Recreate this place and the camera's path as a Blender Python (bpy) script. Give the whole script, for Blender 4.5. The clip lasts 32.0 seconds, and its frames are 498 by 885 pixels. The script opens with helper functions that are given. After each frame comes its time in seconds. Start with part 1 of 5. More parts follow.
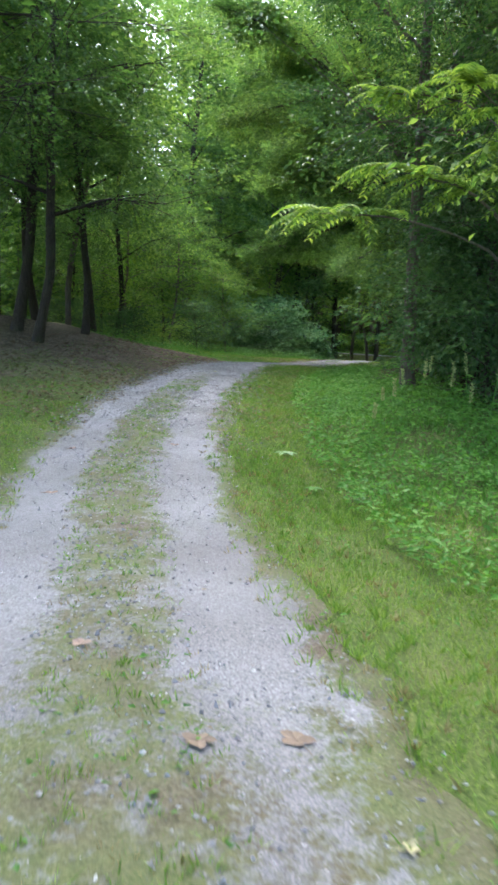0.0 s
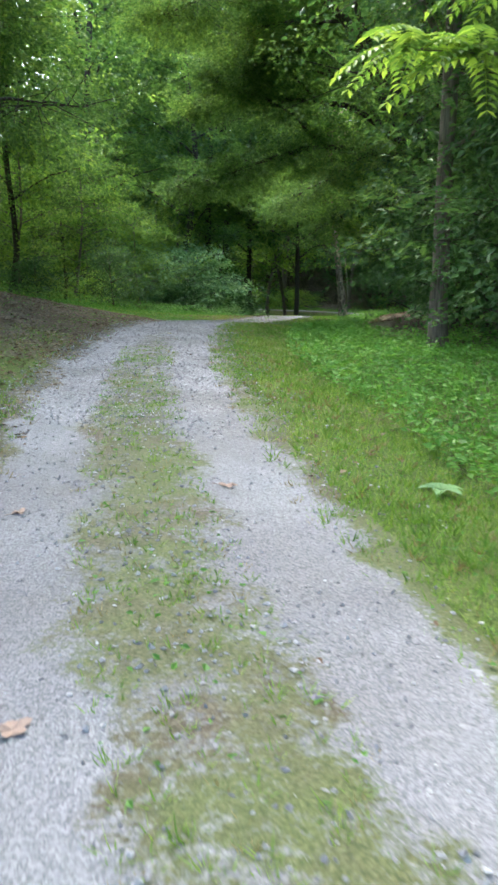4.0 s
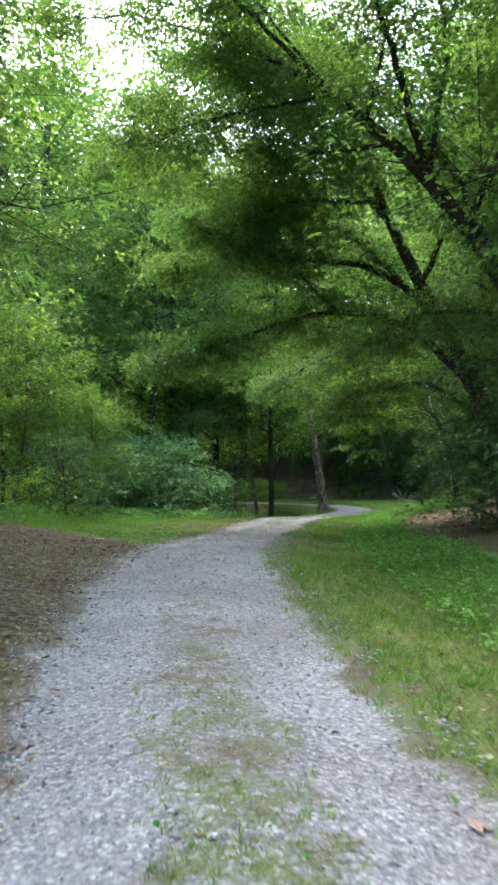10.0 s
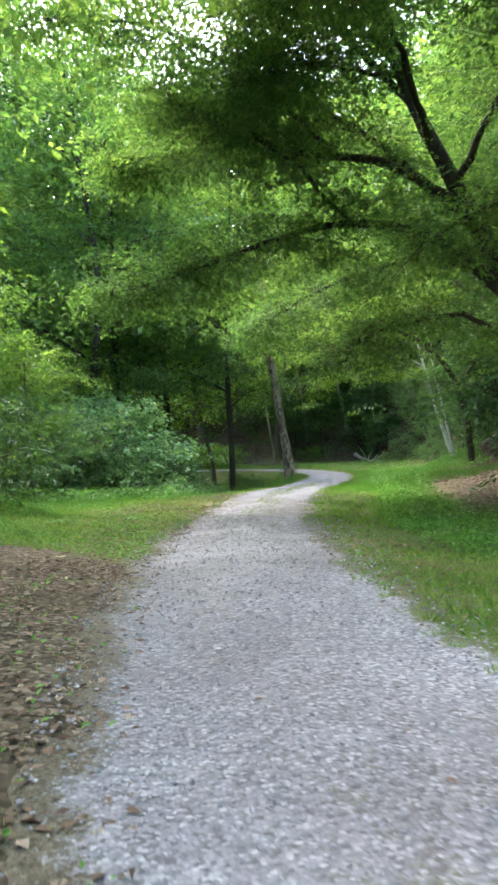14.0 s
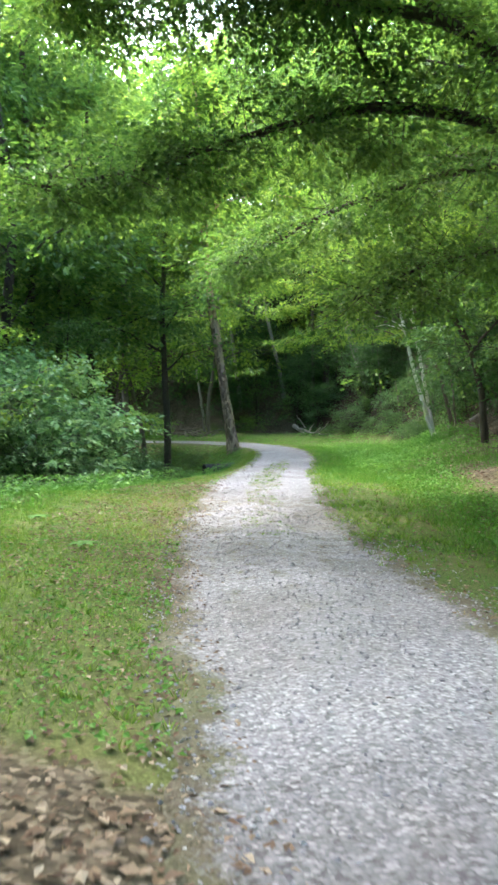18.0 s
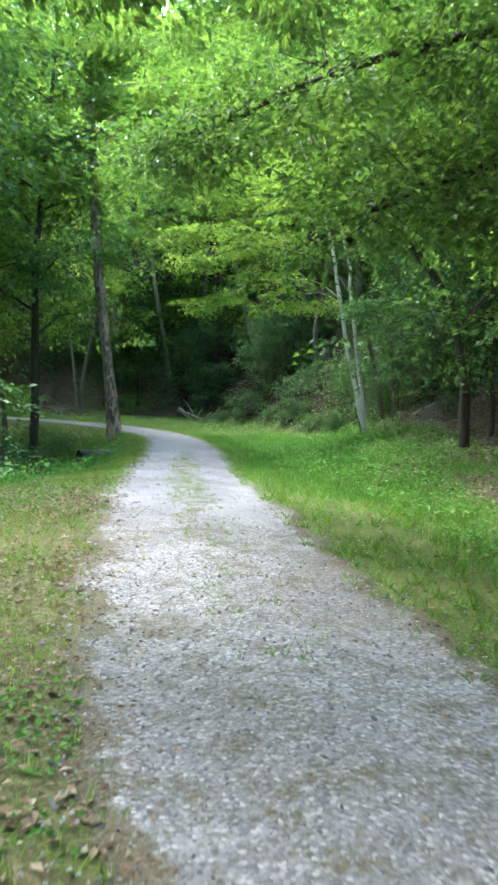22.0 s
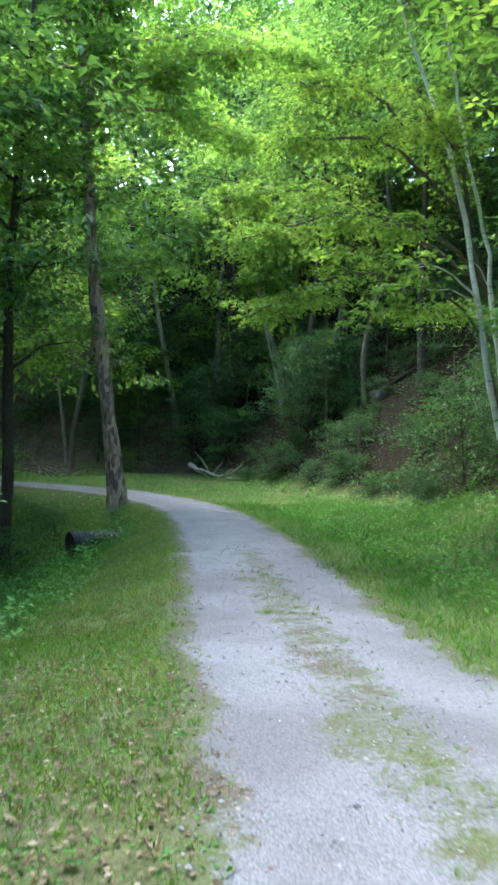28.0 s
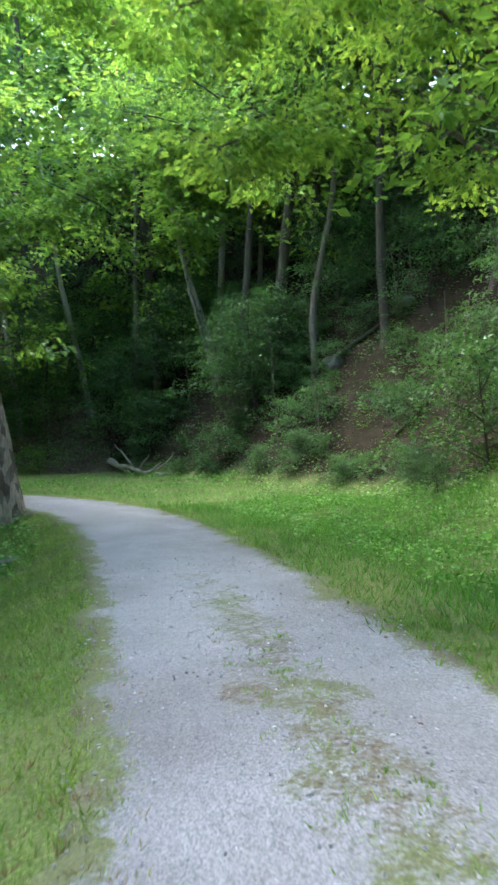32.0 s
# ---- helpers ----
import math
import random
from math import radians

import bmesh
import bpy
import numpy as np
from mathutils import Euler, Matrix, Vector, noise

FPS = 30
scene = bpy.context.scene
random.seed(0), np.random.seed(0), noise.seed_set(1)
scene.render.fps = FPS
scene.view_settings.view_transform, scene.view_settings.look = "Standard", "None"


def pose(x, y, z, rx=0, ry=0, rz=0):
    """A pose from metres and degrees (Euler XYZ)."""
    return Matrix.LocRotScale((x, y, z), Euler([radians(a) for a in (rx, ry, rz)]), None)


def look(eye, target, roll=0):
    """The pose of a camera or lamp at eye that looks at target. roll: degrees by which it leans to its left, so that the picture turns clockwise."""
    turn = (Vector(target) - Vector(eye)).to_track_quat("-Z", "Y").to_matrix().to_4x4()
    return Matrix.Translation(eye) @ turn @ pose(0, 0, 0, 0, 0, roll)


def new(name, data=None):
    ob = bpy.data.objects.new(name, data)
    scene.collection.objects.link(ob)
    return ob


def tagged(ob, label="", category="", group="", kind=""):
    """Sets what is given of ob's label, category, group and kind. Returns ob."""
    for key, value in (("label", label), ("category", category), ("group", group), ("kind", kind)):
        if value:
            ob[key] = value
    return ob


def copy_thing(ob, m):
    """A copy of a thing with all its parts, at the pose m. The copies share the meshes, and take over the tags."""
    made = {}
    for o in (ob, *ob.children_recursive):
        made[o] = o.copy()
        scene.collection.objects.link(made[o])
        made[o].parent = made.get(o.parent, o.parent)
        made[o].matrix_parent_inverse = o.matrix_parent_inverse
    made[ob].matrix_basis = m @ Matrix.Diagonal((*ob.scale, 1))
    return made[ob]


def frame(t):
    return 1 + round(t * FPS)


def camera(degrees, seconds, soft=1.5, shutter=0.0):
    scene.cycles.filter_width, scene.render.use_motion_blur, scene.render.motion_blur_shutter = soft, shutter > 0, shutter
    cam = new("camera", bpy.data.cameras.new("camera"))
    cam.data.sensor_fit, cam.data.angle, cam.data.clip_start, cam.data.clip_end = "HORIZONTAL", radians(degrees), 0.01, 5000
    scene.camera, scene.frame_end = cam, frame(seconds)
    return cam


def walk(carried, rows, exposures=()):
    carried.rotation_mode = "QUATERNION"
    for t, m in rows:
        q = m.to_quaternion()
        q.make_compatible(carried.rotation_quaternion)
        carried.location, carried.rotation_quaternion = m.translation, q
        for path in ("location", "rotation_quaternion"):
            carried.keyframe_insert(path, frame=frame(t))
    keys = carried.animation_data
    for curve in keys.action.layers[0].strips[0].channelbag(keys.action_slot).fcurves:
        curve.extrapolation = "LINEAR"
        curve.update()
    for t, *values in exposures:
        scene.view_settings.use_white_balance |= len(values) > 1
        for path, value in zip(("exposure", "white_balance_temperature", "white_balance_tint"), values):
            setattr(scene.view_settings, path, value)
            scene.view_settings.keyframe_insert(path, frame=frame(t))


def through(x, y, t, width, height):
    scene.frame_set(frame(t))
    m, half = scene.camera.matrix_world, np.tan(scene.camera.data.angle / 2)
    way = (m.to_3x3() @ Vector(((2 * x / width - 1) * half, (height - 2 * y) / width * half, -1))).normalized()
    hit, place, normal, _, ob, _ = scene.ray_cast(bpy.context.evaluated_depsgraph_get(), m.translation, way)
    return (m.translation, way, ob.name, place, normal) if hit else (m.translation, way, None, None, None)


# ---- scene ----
# ---- the camera and its walk ----
cam = camera(36.0, 32.0, soft=2.8, shutter=0.5)


def view(x, y, z, yaw, pitch, roll):
    """A camera pose: yaw to the left of +y, pitch up, roll to the left, in degrees."""
    return pose(x, y, z) @ Euler((radians(90 + pitch), 0, radians(yaw))).to_matrix().to_4x4() @ pose(0, 0, 0, 0, 0, roll)


ROWS = (
    (0.0, 0.000, -0.000, 1.500, 8.39, -8.66, 2.36),
    (0.5, -0.363, 0.689, 1.420, 6.33, -8.25, 2.14),
    (1.0, -0.698, 1.410, 1.338, 4.77, -8.68, 1.87),
    (1.5, -1.079, 2.080, 1.281, 3.71, -9.58, 2.65),
    (2.0, -1.402, 2.750, 1.246, 3.36, -9.96, 1.07),
    (2.5, -1.607, 3.350, 1.272, 3.27, -11.12, 0.56),
    (4.5, -2.586, 5.570, 1.146, -0.75, -11.43, 1.36),
    (5.0, -2.834, 6.160, 1.170, -1.29, -11.26, 1.55),
    (5.5, -3.038, 6.829, 1.180, -1.94, -11.14, 1.71),
    (6.0, -3.200, 7.538, 1.206, -2.59, -11.04, 1.94),
    (6.5, -3.379, 8.189, 1.244, -5.02, -12.03, 1.63),
    (7.0, -3.474, 8.909, 1.266, -4.29, -11.01, 0.34),
    (7.5, -3.623, 9.626, 1.320, -5.09, -7.20, 1.02),
    (8.0, -3.696, 10.244, 1.423, -5.86, -0.43, 1.11),
    (8.5, -3.827, 10.812, 1.439, -5.58, 2.77, 0.80),
    (9.0, -3.903, 11.462, 1.450, -4.81, 3.62, 0.78),
    (9.5, -3.955, 12.222, 1.476, -3.97, 2.95, 0.42),
    (10.0, -4.074, 12.894, 1.522, -3.85, 2.37, 0.13),
    (10.5, -4.105, 13.571, 1.565, -4.14, 2.42, -0.07),
    (11.0, -4.211, 14.282, 1.589, -4.48, 3.56, -0.52),
    (11.5, -4.329, 15.018, 1.583, -5.98, 2.99, -0.67),
    (12.0, -4.476, 15.836, 1.586, -5.16, 3.07, 0.80),
    (12.5, -4.610, 16.624, 1.614, -7.37, 0.92, -0.87),
    (13.0, -4.765, 17.343, 1.663, -5.15, 2.49, -2.38),
    (13.5, -4.921, 17.969, 1.622, -6.96, 0.65, -1.90),
    (14.0, -5.050, 18.616, 1.577, -8.80, -0.44, -1.96),
    (14.5, -5.204, 19.337, 1.558, -8.64, -1.06, -1.50),
    (16.5, -5.542, 22.279, 1.788, -10.96, -1.12, -2.02),
    (17.0, -5.584, 22.997, 1.786, -13.23, -1.57, -1.74),
    (17.5, -5.579, 23.644, 1.778, -14.53, -2.16, -1.23),
    (18.0, -5.582, 24.404, 1.737, -15.45, -3.10, -0.69),
    (18.5, -5.527, 25.114, 1.724, -17.33, -3.25, -0.92),
    (19.0, -5.479, 25.893, 1.713, -18.30, -3.74, 1.63),
    (19.5, -5.468, 26.568, 1.747, -20.66, -3.16, 0.55),
    (20.0, -5.431, 27.291, 1.719, -20.93, -2.80, 0.91),
    (20.5, -5.295, 28.074, 1.676, -22.29, -1.90, 0.63),
    (21.0, -5.132, 28.814, 1.614, -23.90, -2.32, 1.33),
    (21.5, -4.985, 29.585, 1.556, -25.12, -3.36, 1.80),
    (22.0, -4.778, 30.289, 1.506, -25.39, -4.05, 3.04),
    (22.5, -4.592, 31.027, 1.486, -26.62, -5.08, 3.75),
    (23.0, -4.428, 31.827, 1.436, -27.84, -5.43, 3.00),
    (23.5, -4.242, 32.619, 1.420, -27.60, -5.48, 2.23),
    (24.0, -4.099, 33.350, 1.416, -28.49, -5.90, 1.29),
    (24.5, -3.913, 34.096, 1.395, -27.84, -6.88, 2.25),
    (25.0, -3.758, 34.845, 1.356, -28.66, -7.71, 2.78),
    (25.5, -3.580, 35.550, 1.334, -26.75, -5.59, 1.88),
    (27.5, -3.043, 38.461, 1.612, -26.64, -1.24, 1.78),
    (28.0, -2.808, 39.161, 1.559, -26.00, -0.50, 2.08),
    (28.5, -2.593, 39.830, 1.504, -26.91, 0.49, 0.99),
    (29.0, -2.332, 40.522, 1.463, -28.01, 0.36, -0.42),
    (29.5, -2.083, 41.255, 1.423, -28.91, -0.40, -0.15),
    (30.0, -1.783, 41.916, 1.372, -29.46, -0.35, -0.74),
    (30.5, -1.492, 42.631, 1.335, -29.80, -0.67, -0.56),
    (31.0, -1.158, 43.345, 1.285, -29.86, -1.14, -0.52),
    (31.5, -0.821, 44.086, 1.229, -30.40, -1.05, -0.75),
    (32.0, -0.462, 44.858, 1.101, -31.85, -0.85, -1.12),
)
walk(cam, [(t, view(*row)) for t, *row in ROWS], [(0, 2.85, 5900, 10.5), (4, 3.1, 6050, 7), (7, 3.2, 6050, 7), (9, 3.15, 6050, 8.5), (11, 3.4, 6000, 9.5), (14, 3.75, 6200, 10.5), (18, 3.9, 6150, 9), (22, 3.8, 5800, 4), (25, 3.25, 5850, 0), (28, 3.55, 5500, 7), (32, 3.75, 5750, 5.5)])

# ---- sky and sun ----
world = bpy.data.worlds.new("sky")
scene.world = world
world.use_nodes = True
sky = world.node_tree.nodes.new("ShaderNodeTexSky")
sky.sky_type = "NISHITA"
sky.sun_disc = False
sky.sun_elevation, sky.sun_rotation = radians(54.6), radians(-23.4)
sky.air_density, sky.dust_density, sky.ozone_density = 1.0, 4.0, 1.0
back = world.node_tree.nodes["Background"]
back.inputs["Strength"].default_value = 0.15
world.node_tree.links.new(sky.outputs[0], back.inputs["Color"])
sun_data = bpy.data.lights.new("sun", "SUN")
sun_data.energy, sun_data.angle, sun_data.color = 0.5, radians(36), (1.0, 0.97, 0.92)
sun = new("sun", sun_data)
sun.matrix_world = look((-13, 30, 46), (0, 0, 0))

# ---- materials ----


def material(name, rough=0.8):
    m = bpy.data.materials.new(name)
    m.use_nodes = True
    nt = m.node_tree
    b = nt.nodes["Principled BSDF"]
    b.inputs["Roughness"].default_value = rough
    b.inputs["Specular IOR Level"].default_value = 0.3
    return m, nt, b


def node(nt, kind, **values):
    n = nt.nodes.new(kind)
    for key, value in values.items():
        n.inputs[key.replace("_", " ")].default_value = value
    return n


def ramp(nt, source, stops):
    n = nt.nodes.new("ShaderNodeValToRGB")
    while len(n.color_ramp.elements) < len(stops):
        n.color_ramp.elements.new(0.5)
    for e, (at, colour) in zip(n.color_ramp.elements, stops):
        e.position = at
        e.color = (*colour, 1) if len(colour) == 3 else colour
    nt.links.new(source, n.inputs[0])
    return n.outputs[0]


def noise_of(nt, scale, detail=4.0, rough=0.55, vector=None):
    n = node(nt, "ShaderNodeTexNoise", Scale=scale, Detail=detail, Roughness=rough)
    if vector is not None:
        nt.links.new(vector, n.inputs["Vector"])
    return n.outputs[0]


def place_of(nt, kind="Object"):
    return nt.nodes.new("ShaderNodeTexCoord").outputs[kind]


def mixed(nt, fac, a, b, blend="MIX"):
    n = nt.nodes.new("ShaderNodeMix")
    n.data_type, n.blend_type = "RGBA", blend
    for socket, value in ((0, fac), (6, a), (7, b)):
        if isinstance(value, (int, float)):
            n.inputs[socket].default_value = value
        elif isinstance(value, tuple):
            n.inputs[socket].default_value = (*value, 1)
        else:
            nt.links.new(value, n.inputs[socket])
    return n.outputs[2]


def maths(nt, op, a, b=0.0, clamp=False):
    n = nt.nodes.new("ShaderNodeMath")
    n.operation, n.use_clamp = op, clamp
    for socket, value in ((0, a), (1, b)):
        if isinstance(value, (int, float)):
            n.inputs[socket].default_value = value
        else:
            nt.links.new(value, n.inputs[socket])
    return n.outputs[0]


def bumped(nt, b, height, strength, distance):
    n = node(nt, "ShaderNodeBump", Strength=strength, Distance=distance)
    nt.links.new(height, n.inputs["Height"])
    nt.links.new(n.outputs[0], b.inputs["Normal"])


def leaf_material(name, dark, mid, bright, through=0.45, gloss=0.5):
    """Thin leaves: diffuse above, light shining through, a little gloss; each leaf a shade of its own."""
    m, nt, b = material(name, gloss)
    rnd = nt.nodes.new("ShaderNodeNewGeometry").outputs["Random Per Island"]
    which = nt.nodes.new("ShaderNodeObjectInfo").outputs["Random"]
    patch = noise_of(nt, 0.35, 2.0, vector=place_of(nt))
    shade = maths(nt, "ADD", maths(nt, "MULTIPLY", rnd, 0.55), maths(nt, "MULTIPLY", which, 0.25))
    shade = maths(nt, "ADD", shade, maths(nt, "MULTIPLY", maths(nt, "SUBTRACT", patch, 0.35), 0.7))
    colour = ramp(nt, shade, [(0.05, dark), (0.5, mid), (0.95, bright)])
    nt.links.new(colour, b.inputs["Base Color"])
    glow = nt.nodes.new("ShaderNodeBsdfTranslucent")
    warm = mixed(nt, 1.0, colour, (1.22, 1.2, 0.54), "MULTIPLY")
    nt.links.new(warm, glow.inputs["Color"])
    mix = nt.nodes.new("ShaderNodeMixShader")
    mix.inputs[0].default_value = through
    nt.links.new(b.outputs[0], mix.inputs[1])
    nt.links.new(glow.outputs[0], mix.inputs[2])
    nt.links.new(mix.outputs[0], nt.nodes["Material Output"].inputs["Surface"])
    return m


def bark_material(name, dark, light, scale=1.0, moss=0.25, streak=6.0, plates=0.0):
    m, nt, b = material(name, 0.9)
    at = place_of(nt)
    stretch = nt.nodes.new("ShaderNodeMapping")
    stretch.inputs["Scale"].default_value = (streak * scale * 2, streak * scale * 2, scale)
    nt.links.new(at, stretch.inputs["Vector"])
    fine = noise_of(nt, 3.0, 6.0, 0.65, stretch.outputs[0])
    coarse = noise_of(nt, 0.9 * scale, 3.0, 0.5, at)
    colour = ramp(nt, fine, [(0.3, dark), (0.7, light)])
    green = ramp(nt, coarse, [(0.48, (0, 0, 0)), (0.68, (moss, moss, moss))])
    nt.links.new(mixed(nt, green, colour, (0.09, 0.13, 0.05)), b.inputs["Base Color"])
    if plates:
        plate = node(nt, "ShaderNodeTexVoronoi", Scale=plates, Randomness=1.0)
        nt.links.new(stretch2(nt, at), plate.inputs["Vector"])
        tone = nt.nodes.new("ShaderNodeSeparateColor")
        nt.links.new(plate.outputs["Color"], tone.inputs[0])
        scale_tone = ramp(nt, tone.outputs[0], [(0.0, (0.35, 0.32, 0.3)), (0.5, (0.9, 0.88, 0.86)), (1.0, (1.5, 1.42, 1.35))])
        nt.links.new(mixed(nt, 1.0, mixed(nt, green, colour, (0.09, 0.13, 0.05)), scale_tone, "MULTIPLY"), b.inputs["Base Color"])
        fine = maths(nt, "ADD", fine, maths(nt, "MULTIPLY", tone.outputs[1], 0.9))
    bumped(nt, b, fine, 0.9, 0.03)
    return m


def stretch2(nt, at):
    s = nt.nodes.new("ShaderNodeMapping")
    s.inputs["Scale"].default_value = (1.0, 1.0, 0.42)
    nt.links.new(at, s.inputs["Vector"])
    return s.outputs[0]


LEAF_CANOPY = leaf_material("canopy_leaf", (0.045, 0.104, 0.037), (0.1, 0.2, 0.063), (0.225, 0.335, 0.098), 0.54)
LEAF_BRIGHT = leaf_material("bright_leaf", (0.08, 0.175, 0.042), (0.18, 0.31, 0.072), (0.35, 0.48, 0.112), 0.56)
LEAF_DEEP = leaf_material("deep_leaf", (0.033, 0.08, 0.034), (0.067, 0.148, 0.057), (0.132, 0.23, 0.088), 0.46, 0.42)
LEAF_PALE = leaf_material("pale_leaf", (0.065, 0.15, 0.065), (0.19, 0.345, 0.16), (0.38, 0.54, 0.28), 0.42, 0.38)
GRASS = leaf_material("grass_blade", (0.06, 0.14, 0.024), (0.145, 0.27, 0.046), (0.32, 0.42, 0.12), 0.42)
STRAW = leaf_material("dry_grass_blade", (0.13, 0.1, 0.05), (0.25, 0.205, 0.105), (0.42, 0.37, 0.22), 0.3)
SEED = leaf_material("seed_spike", (0.22, 0.27, 0.12), (0.32, 0.37, 0.18), (0.45, 0.48, 0.26), 0.35)
WEED = leaf_material("weed_leaf", (0.045, 0.135, 0.024), (0.095, 0.25, 0.045), (0.19, 0.38, 0.085), 0.45)
BARK_DARK = bark_material("dark_bark", (0.022, 0.018, 0.014), (0.085, 0.07, 0.055))
BARK_GREY = bark_material("grey_bark", (0.06, 0.05, 0.042), (0.2, 0.17, 0.14), 1.0, 0.35)
BARK_BROWN = bark_material("scaly_brown_bark", (0.16, 0.115, 0.085), (0.44, 0.35, 0.285), 1.3, 0.12, 3.5, 9.0)
BARK_PALE = bark_material("pale_grey_bark", (0.13, 0.115, 0.095), (0.4, 0.37, 0.32), 1.0, 0.2)
WOOD_DEAD = bark_material("bleached_wood", (0.2, 0.17, 0.14), (0.5, 0.45, 0.38), 1.4, 0.05)


def birch_bark():
    m, nt, b = material("pale_birch_bark", 0.65)
    at = place_of(nt)
    bands = nt.nodes.new("ShaderNodeMapping")
    bands.inputs["Scale"].default_value = (1.5, 1.5, 14)
    nt.links.new(at, bands.inputs["Vector"])
    marks = noise_of(nt, 1.6, 4.0, 0.6, bands.outputs[0])
    blotch = noise_of(nt, 1.1, 3.0, 0.5, at)
    colour = ramp(nt, marks, [(0.3, (0.12, 0.1, 0.08)), (0.4, (0.64, 0.625, 0.58)), (0.7, (0.82, 0.81, 0.78))])
    grey = ramp(nt, blotch, [(0.55, (0, 0, 0)), (0.8, (0.3, 0.3, 0.3))])
    nt.links.new(mixed(nt, grey, colour, (0.3, 0.31, 0.27)), b.inputs["Base Color"])
    bumped(nt, b, marks, 0.4, 0.01)
    return m


BARK_BIRCH = birch_bark()


def gravel_material():
    """Crushed pale limestone with fines, damp patches, and thin grass and dirt where the wheels don't run."""
    m, nt, b = material("crushed_gravel", 0.85)
    at = place_of(nt)
    cell = node(nt, "ShaderNodeTexVoronoi", Scale=46.0, Randomness=1.0)
    small = node(nt, "ShaderNodeTexVoronoi", Scale=120.0, Randomness=1.0)
    nt.links.new(at, cell.inputs["Vector"])
    nt.links.new(at, small.inputs["Vector"])
    tone = nt.nodes.new("ShaderNodeSeparateColor")
    nt.links.new(cell.outputs["Color"], tone.inputs[0])
    stone = ramp(nt, tone.outputs[0], [(0.0, (0.13, 0.13, 0.139)), (0.3, (0.215, 0.217, 0.232)), (0.8, (0.295, 0.298, 0.318)), (1.0, (0.44, 0.445, 0.465))])
    gap = ramp(nt, cell.outputs["Distance"], [(0.35, (1, 1, 1)), (0.8, (0.78, 0.78, 0.78))])
    stone = mixed(nt, 1.0, stone, gap, "MULTIPLY")
    grit = nt.nodes.new("ShaderNodeSeparateColor")
    nt.links.new(small.outputs["Color"], grit.inputs[0])
    fines = ramp(nt, grit.outputs[1], [(0.0, (0.125, 0.127, 0.138)), (1.0, (0.285, 0.288, 0.31))])
    packed = nt.nodes.new("ShaderNodeAttribute")
    packed.attribute_name = "packed"
    share = maths(nt, "ADD", noise_of(nt, 1.7, 5.0, 0.6, at), maths(nt, "MULTIPLY", maths(nt, "SUBTRACT", packed.outputs["Fac"], 0.5), 0.42))
    where = ramp(nt, share, [(0.38, (0, 0, 0)), (0.6, (1, 1, 1))])
    colour = mixed(nt, where, stone, fines)
    wear = ramp(nt, noise_of(nt, 0.55, 4.0, 0.6, at), [(0.36, (0.7, 0.68, 0.66)), (0.6, (1, 1, 1))])
    colour = mixed(nt, 1.0, colour, wear, "MULTIPLY")
    # dirt and thin grass, by the lie of the lane across the road
    lane = nt.nodes.new("ShaderNodeAttribute")
    lane.attribute_name = "cover"
    uneven = maths(nt, "MULTIPLY", maths(nt, "SUBTRACT", noise_of(nt, 3.4, 7.0, 0.75, at), 0.5), 2.4)
    uneven = maths(nt, "ADD", uneven, maths(nt, "MULTIPLY", maths(nt, "SUBTRACT", noise_of(nt, 26.0, 4.0, 0.75, at), 0.5), 1.7))
    amount = maths(nt, "ADD", maths(nt, "MULTIPLY", lane.outputs["Fac"], 2.2), 0.08, True)
    ragged = maths(nt, "ADD", lane.outputs["Fac"], maths(nt, "MULTIPLY", uneven, amount))
    mask = ramp(nt, ragged, [(0.4, (0, 0, 0)), (0.78, (1, 1, 1))])
    soil = ramp(nt, noise_of(nt, 42.0, 6.0, 0.8, at), [(0.34, (0.03, 0.025, 0.016)), (0.5, (0.095, 0.08, 0.054)), (0.66, (0.19, 0.175, 0.13))])
    green = ramp(nt, noise_of(nt, 1.3, 4.0, 0.6, at), [(0.34, (0, 0, 0)), (0.58, (0.85, 0.85, 0.85))])
    leafy = nt.nodes.new("ShaderNodeAttribute")
    leafy.attribute_name = "bare"
    soil = mixed(nt, maths(nt, "MULTIPLY", green, maths(nt, "SUBTRACT", 1.0, leafy.outputs["Fac"])), soil, ramp(nt, noise_of(nt, 70.0, 3.0, 0.7, at), [(0.3, (0.035, 0.06, 0.015)), (0.5, (0.085, 0.115, 0.035)), (0.7, (0.19, 0.19, 0.09))]))
    nt.links.new(mixed(nt, mask, colour, soil), b.inputs["Base Color"])
    high = maths(nt, "ADD", maths(nt, "MULTIPLY", maths(nt, "SUBTRACT", 1.0, cell.outputs["Distance"]), 1.0), maths(nt, "MULTIPLY", grit.outputs[0], 0.35))
    bumped(nt, b, high, 0.5, 0.01)
    return m


